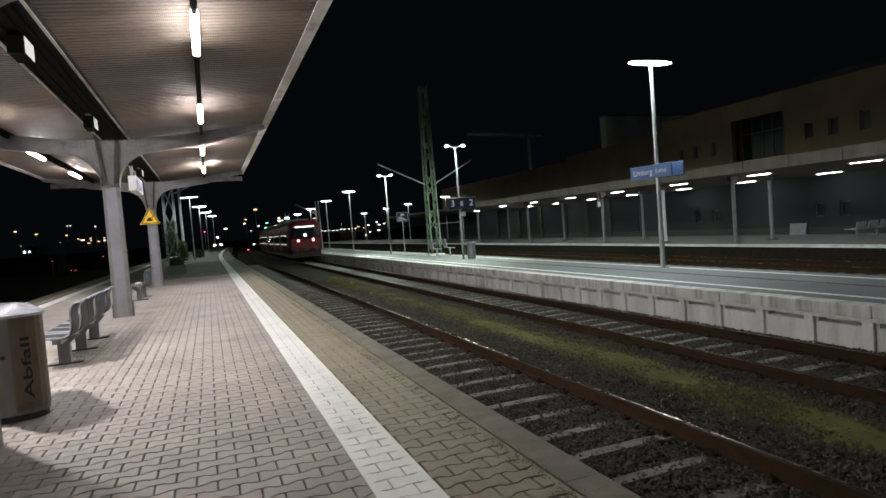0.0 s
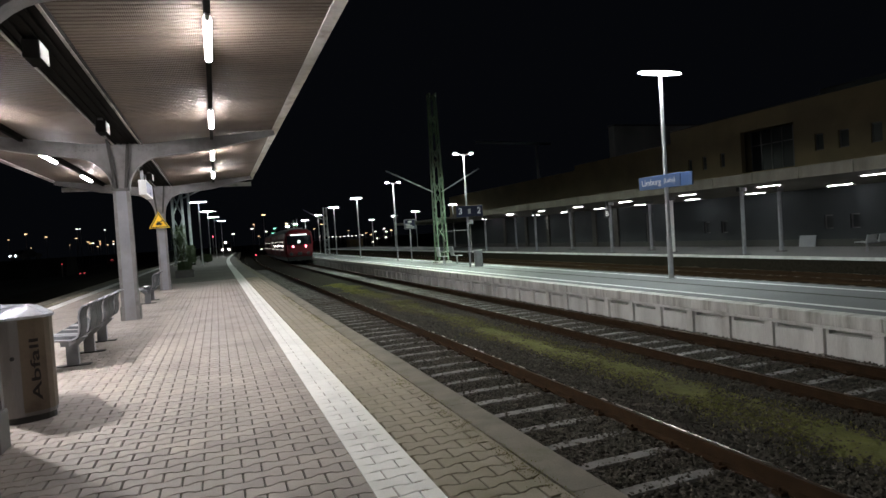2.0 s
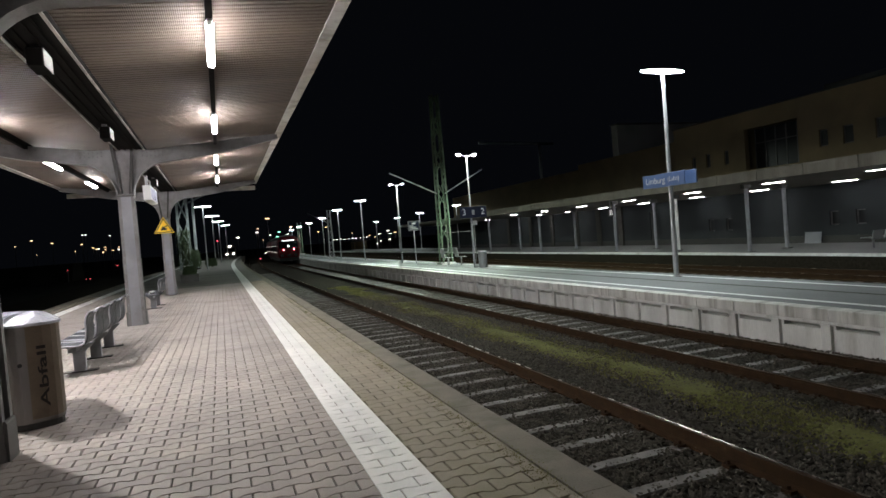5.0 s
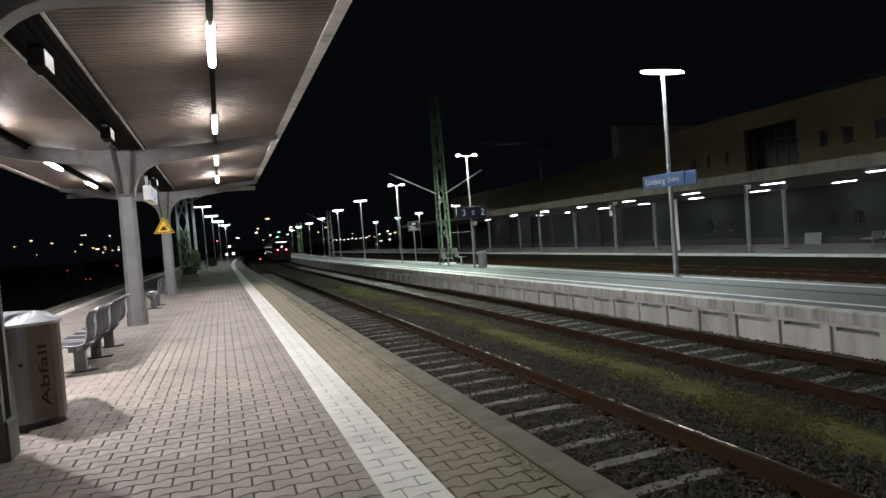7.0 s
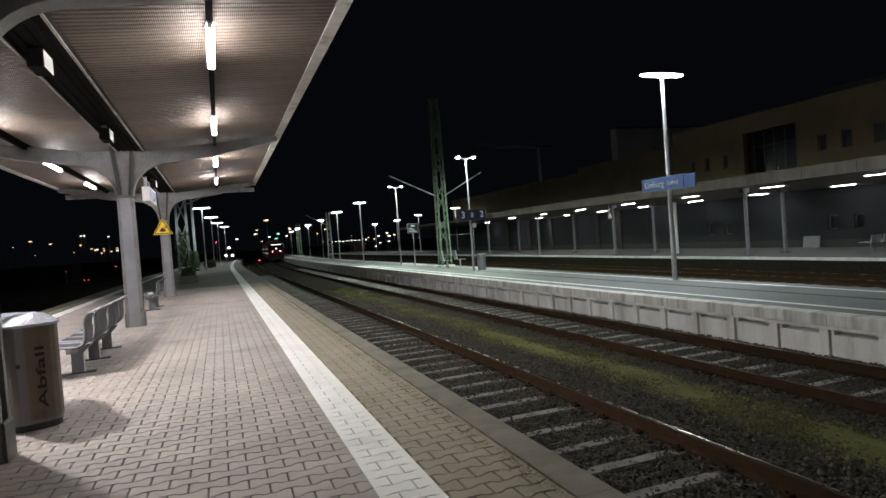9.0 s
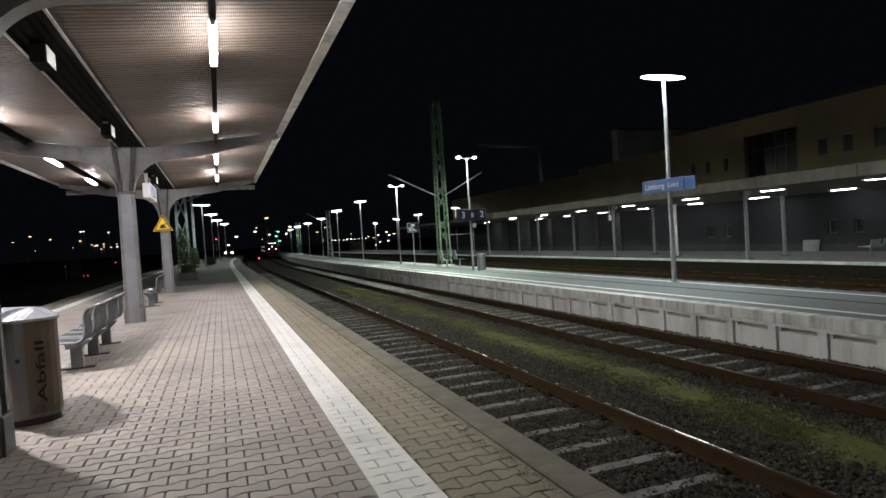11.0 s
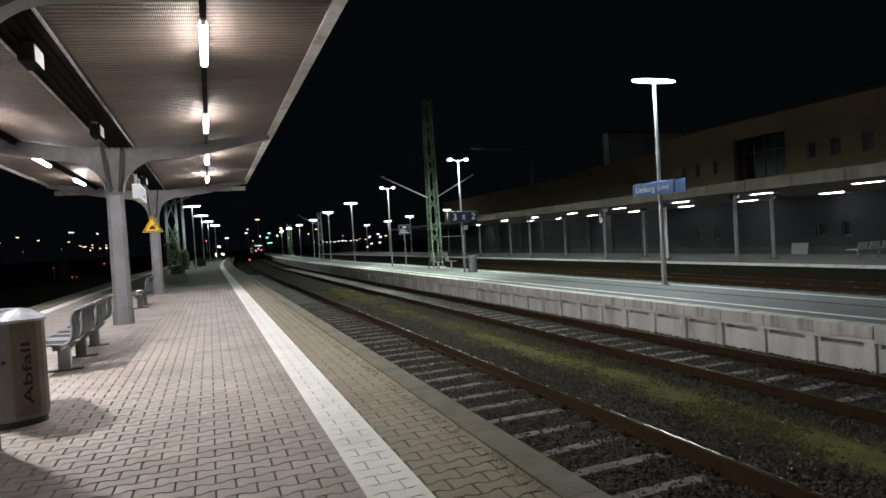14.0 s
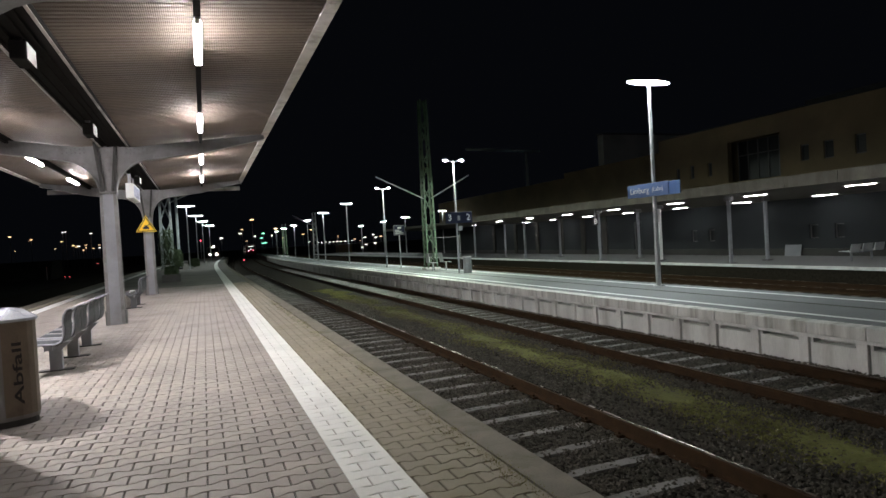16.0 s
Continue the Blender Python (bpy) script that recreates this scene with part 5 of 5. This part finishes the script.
def waiting_train(m):
    p = thing("waiting_train", "far train with three white headlights", "train", m)
    bm = bmesh.new()
    prism(bm, car_section(1.42, 0.4, 3.6), "y", 0, 40)
    part("body", bm, M_DARK_TRAIN, p, "dark front")
    for x, z, r in ((-0.75, 1.45, 0.25), (0.75, 1.45, 0.25), (0.0, 3.3, 0.24)):
        bm = bmesh.new()
        ball(bm, (x, -0.05, z), r, 1, 0.3, 0.8)
        part("headlight", bm, G_HEAD, p, "glowing headlight")
    bm = bmesh.new()
    box(bm, -1.1, 1.1, -0.02, 0.02, 2.0, 2.9)
    part("windscreen", bm, M_GLASS, p)
    return p


def far_lamp(x, y, z, material, r, base=-1.1, label="distant street lamp in the night"):
    p = thing("street_lamp", label, "lamp", pose(x, y, base), "distant lights beyond the tracks")
    bm = bmesh.new()
    rod(bm, (0, 0.1, 0), (0, 0.1, z - base), 0.06, seg=5)
    part("post", bm, M_STEEL_DARK, p)
    bm = bmesh.new()
    ball(bm, (0, 0, z - base), r, 1.7, 0.8, 0.5, u=8, v=6)
    part("lamp_head", bm, material, p, "glowing lamp head")


def parked_road():
    bm = bmesh.new()
    prism(bm, [(99.0, -1.11), (108.0, -1.11), (106.5, 1.5), (101.0, 1.5)], "x", -140, -20)
    structure("road_embankment", bm, M_GROUND, "dark road embankment beyond the yard", "embankment")


def car():
    p = thing("car", "distant dark car with glaring white headlights", "car", pose(0, 0, 0))
    bm = bmesh.new()
    prism(bm, [(-0.1, 0.3), (4.2, 0.3), (4.25, 0.8), (3.3, 0.9), (2.7, 1.42), (1.2, 1.42), (0.6, 0.92), (-0.1, 0.8)], "y", -0.85, 0.85)
    part("body", bm, M_DARK_TRAIN, p, bevel=0.05)
    for y in (-0.42, 0.42):
        bm = bmesh.new()
        ball(bm, (-0.12, y, 0.68), 0.13, 0.5, 1.1, 0.8)
        part("headlight", bm, G_CAR, p, "glaring white headlight")
    for x in (0.75, 3.4):
        for y in (-0.8, 0.8):
            bm = bmesh.new()
            rod(bm, (x, y - 0.1, 0.32), (x, y + 0.1, 0.32), 0.32, seg=14)
            part("wheel", bm, M_BLACK, p)
    return p


def paper(m):
    p = thing("crumpled_paper", "crumpled white paper bag lying on a bench seat", "litter", m)
    rng = random.Random(4)
    bm = bmesh.new()
    bmesh.ops.create_icosphere(bm, subdivisions=2, radius=0.085)
    for v in bm.verts:
        v.co *= rng.uniform(0.75, 1.2)
        v.co.z = max(0.0, v.co.z * 0.6 + 0.05)
    part("bag", bm, M_WHITE, p)


# ---- put everything in its place ----
build_ground()
build_island_platform()
build_middle_platform()
build_station_platform()
build_station()
build_canopy()
TRACK_1, TRACK_2 = 3.76, 7.77
build_track("track_1", TRACK_1, -9 * SPACE_1, 60, SLEEPER_1, 14, SPACE_1)
build_track("track_2", TRACK_2, -9 * SPACE_2, 70, SLEEPER_2, 14, SPACE_2)
build_track("track_3", 14.6, 4, 60, 0.2)
build_track("track_4", 18.9, 4, 60, 0.4)
build_track("track_5", -7.55, 10, 80, 0.4)
stones("ballast_stones", 2.08, 9.25, 2.2, 26, 120000, 3, 0.022)
blades("grass_strip", 60000, 5, grass_strip, 0.04, M_GRASS, "patchy yellow-green grass between the two tracks")
moss_carpet()
blades("kerb_moss", 6000, 8, kerb_moss, 0.012, M_MOSS, "low moss in the joint behind the kerb", 0.0035)

for y in (-4.3, 5.85, 15.55, 25.85):
    build_column(y)
for y in (7.95, 12.85, 17.8, 22.6):
    for s in (1, -1):
        x = CX + (2.0 if s > 0 else -1.86)
        if s < 0 and y == 7.95:
            tube_lamp(pose(-3.4, 8.4, soffit_z(-3.4) - 0.155), G_FLOOD, 0.28, 0.2)
        elif s < 0:
            tube_lamp(pose(x, y, soffit_z(x) - 0.155), G_TUBE_NEW, 0.04)
        else:
            tube_lamp(pose(x, y, soffit_z(x) - 0.155), G_TUBE_NEW if y > 15 else G_TUBE, 0.036)
# an unseen weak tube, added only to brighten the near floor
x = CX + 2.0
tube_lamp(pose(x, 2.7, soffit_z(x) - 0.155), G_TUBE_FILL, 0.036)
for y, z in ((8.12, 3.985), (12.5, 3.93), (21.0, 3.94)):
    speaker_box(pose(CX + 0.12, y, z))
build_bin(pose(-1.8, 6.95, 0, 0, 0, 22))
build_bench(pose(-1.97, 12.45, 0, 0, 0, 180), 5, "row of six grey wire-mesh seats on forked legs")
build_bench(pose(-1.97, 21.3, 0, 0, 0, 180), 3, "row of four grey wire-mesh seats beside the column")
paper(pose(-1.98, 19.75, 0.437))
parked_road()
warning_sign(pose(-1.95, 25.58, 2.6))
display_board(pose(-1.95, 21.6, 3.72))
planter(pose(-1.66, 36.0, 0))
shrub(pose(-1.66, 36.0, 0.3), 0.48, 3)
shrub(pose(-3.0, 60.6, 0), 1.05, 11, "tall dark ragged shrub at the masts", 3.2)
shrub(pose(-2.2, 61.2, 0), 0.65, 12, "narrow dark shrub beside the masts", 2.6)
shrub(pose(-0.9, 66.0, 0), 0.8, 5, "low dark shrub on the platform")
lattice_mast(pose(-3.1, 62, 0), 11.0, 0.92, 0.76, "tall lattice steel mast at the platform end", (), M_MAST, 2.2, 0.17, 0.09)
pole_mast(pose(-2.12, 62, 0), 11.0)
for x, y in ((-1.19, 58.8), (-0.6, 74.8), (0.05, 89.6), (1.06, 104.5)):
    t_lamp(pose(x, y, 0), 5.62, 0.72, G_POLE_FAR, slim=0.8)

ZM = -0.2
t_lamp(pose(12.08, 14.03, ZM - 0.02), 5.8, 0.74)
for x, y, h in ((11.56, 51.5, 5.1), (11.46, 61.9, 4.95), (13.0, 81.9, 5.05), (13.6, 99, 5.05), (13.85, 114.7, 5.05), (14.5, 132.5, 5.05)):
    t_lamp(pose(x, y, ZM - 0.02), h, 0.54, G_POLE_BRIGHT, slim=0.72)
name_sign(pose(12.08, 14.03, 2.55, 0, 0, -90))
twin_lamp(pose(11.2, 26.6, ZM - 0.01), 5.35)
twin_lamp(pose(11.34, 39.3, ZM - 0.01), 5.25)
track_number_sign(pose(11.2, 26.5, 2.42))
waste_bin(pose(11.5, 26.3, ZM - 0.01))
wire_chairs(pose(11.1, 29.9, ZM))
barrier(pose(11.5, 30.8, ZM))
info_sign(pose(11.34, 36.2, ZM))
lattice_mast(pose(11.85, 32.2, ZM - 0.02), 9.5, 0.56, 0.36, "green lattice steel catenary mast", ((1, 4.0, 2.6), (-1, 4.0, 2.9)), None, 0.95, 0.075, 0.045)
lattice_mast(pose(11.9, 70, ZM - 0.02), 5.4, 0.5, 0.3, "grey lattice steel mast with a side arm", ((-1, 4.0, 2.4),), M_GALV)
lattice_mast(pose(14.3, 118, ZM - 0.02), 6.0, 0.8, 0.6, "far lattice steel mast")

for y in (11.4, 20.6, 30.2, 39.2, 48.0):
    house_post(pose(21.8, y, -0.37), 0.085, 3.02)
for y in (11.8, 20.6, 29.4, 38.0, 46.6):
    house_post(pose(24.0, y, -0.37), 0.085, 2.94)
# this post is white to carry the strong light falling on it
tagged(house_post(pose(22.8, 26.2, -0.37), 0.1, 2.98, M_WHITE), "steel post under the flat platform roof, whitened as if strongly lit")
for y in (10.2, 15.2, 19.8, 24.65, 29.65, 34.6, 39.6, 44.5):
    hall_lamp(pose(22.5, y, 2.596))
for y in (14.7, 19.2, 23.7, 28.1, 32.7, 37.3, 41.8, 46.5):
    hall_lamp(pose(26.0, y, 2.462))
for y in (51.6, 57.4):
    hall_lamp(pose(26.0, y, 2.588))
house_seat(pose(24.05, 16.75, -0.37))
notice_board(pose(27.12, 21.75, -0.37))
sector_sign(pose(21.55, 30.2, 1.95))
for x, y in ((26.95, 68.4), (27.2, 83.7), (28.2, 98.6), (28.6, 115.4)):
    t_lamp(pose(x, y, -1.1), 5.85, 0.6, G_POLE_FAR)
gantry(pose(36.4, 64.0, -1.1))
signal(pose(-0.5, 150, -1.1), 5.3, "tall railway signal showing red")
signal(pose(8.1, 140, -1.1), 0.45, "low ground signal showing red")
waiting_train(pose(2.25, 160, RAIL_Z))

# distant town and yard lights: x, y, height, kind, size
W_, C_, N_ = G_WARM, G_COOL, G_GREEN
for x, y, z, g, r in (
        (28.7, 180, 2.5, C_, 0.20), (30.0, 180, 2.2, G_FAR_RED, 0.18), (31.4, 180, 2.3, C_, 0.25), (32.4, 180, 2.2, C_, 0.25),
        (33.5, 180, 2.3, C_, 0.25), (34.7, 180, 2.1, C_, 0.25), (35.9, 180, 2.2, C_, 0.25), (37.1, 180, 2.3, C_, 0.28),
        (38.1, 180, 2.2, C_, 0.25), (39.5, 180, 2.2, C_, 0.22), (41.4, 180, 2.2, C_, 0.28), (40.5, 180, 2.4, C_, 0.19),
        (42.3, 180, 2.7, W_, 0.25), (44.0, 180, 2.2, W_, 0.25), (37.2, 180, 3.8, W_, 0.19), (45.4, 180, 3.0, C_, 0.38),
        (45.8, 180, 0.9, C_, 0.31), (44.5, 180, -0.0, C_, 0.31), (48.1, 180, 3.7, C_, 0.38), (48.8, 180, 2.8, C_, 0.38),
        (48.5, 180, 1.1, C_, 0.38), (50.4, 180, 3.1, W_, 0.38), (-44.4, 180, 7.9, W_, 0.35), (-40.0, 180, 6.9, W_, 0.31),
        (-33.1, 180, 8.5, C_, 0.25), (-32.4, 180, 8.5, C_, 0.25), (-33.4, 180, 6.1, W_, 0.28), (-30.9, 180, 5.0, W_, 0.28),
        (-30.2, 180, 4.6, W_, 0.28), (-29.7, 180, 4.7, C_, 0.28), (-28.1, 180, 5.0, W_, 0.25), (-28.1, 180, 4.3, W_, 0.25),
        (-28.7, 180, 3.7, W_, 0.25), (-26.4, 180, 4.0, W_, 0.25), (-25.0, 180, 4.8, W_, 0.25), (-25.0, 180, 4.1, C_, 0.25),
        (-26.8, 180, 7.9, C_, 0.25), (-19.6, 95, 0.6, G_FAR_RED, 0.08), (-25.7, 180, -0.0, G_FAR_RED, 0.25), (-17.5, 95, -0.8, G_FAR_RED, 0.10),
        (-17.0, 95, -0.8, G_FAR_RED, 0.10), (-43.5, 180, 4.3, W_, 0.15), (-48.1, 180, 6.7, W_, 0.20), (-35.0, 180, 4.4, W_, 0.15),
        (9.9, 180, 6.0, C_, 0.38), (10.4, 180, 7.1, W_, 0.31), (11.6, 180, 3.8, W_, 0.22), (13.7, 180, 5.0, C_, 0.31),
        (15.5, 180, 4.4, N_, 0.35), (16.1, 180, 5.7, N_, 0.38), (16.5, 180, 3.0, N_, 0.35), (15.8, 180, 2.9, N_, 0.28),
        (18.4, 180, 4.9, C_, 0.28), (19.5, 180, 6.9, W_, 0.38), (21.5, 180, 4.2, W_, 0.19), (27.2, 180, 4.9, W_, 0.28),
        (29.5, 180, 6.1, W_, 0.33), (4.8, 180, 4.9, C_, 0.44), (13.2, 180, 9.7, W_, 0.56), (16.0, 240, -0.5, C_, 0.42),):
    far_lamp(x, y, z, g, r * 0.62)
shed = thing("goods_shed", "pale low shed far along the tracks", "building", pose(39.7, 181, -1.1))
bm = bmesh.new()
box(bm, -1.9, 1.9, 0, 6, 0, 2.2)
part("wall", bm, M_FACADE, shed)
bm = bmesh.new()
box(bm, -2.1, 2.1, -0.2, 6.2, 2.2, 2.4)
part("roof", bm, M_STEEL_DARK, shed)


def motions():
    """The train leaves along the second track, gathering speed."""
    for gap, lit in ((0.0, True), (23.2, False)):
        rows = []
        t = 0.0
        car_body = railcar(pose(0, 0, 0), lit)
        while t <= 16.01:
            y = 53.5 + gap + 4.5 * t + 0.22 * t * t
            a = math.degrees(math.atan2(bend(y + 22.5) - bend(y), 22.5))
            rows.append((t, pose(TRACK_2 + 0.12 + bend(y), y, RAIL_Z, 0, 0, -a)))
            t += 1.0
        walk(car_body, rows)
    # a car drives off along the road
    walk(car(), [(t, pose(-23.9 - v, 101.9, 1.5, 0, 0, 62)) for t, v in ((0.0, 0.0), (1.0, 1.4), (2.0, 2.9), (3.0, 4.2), (4.2, 7.5), (6.0, 13.0), (10.0, 24.0), (16.0, 40.0))])


motions()
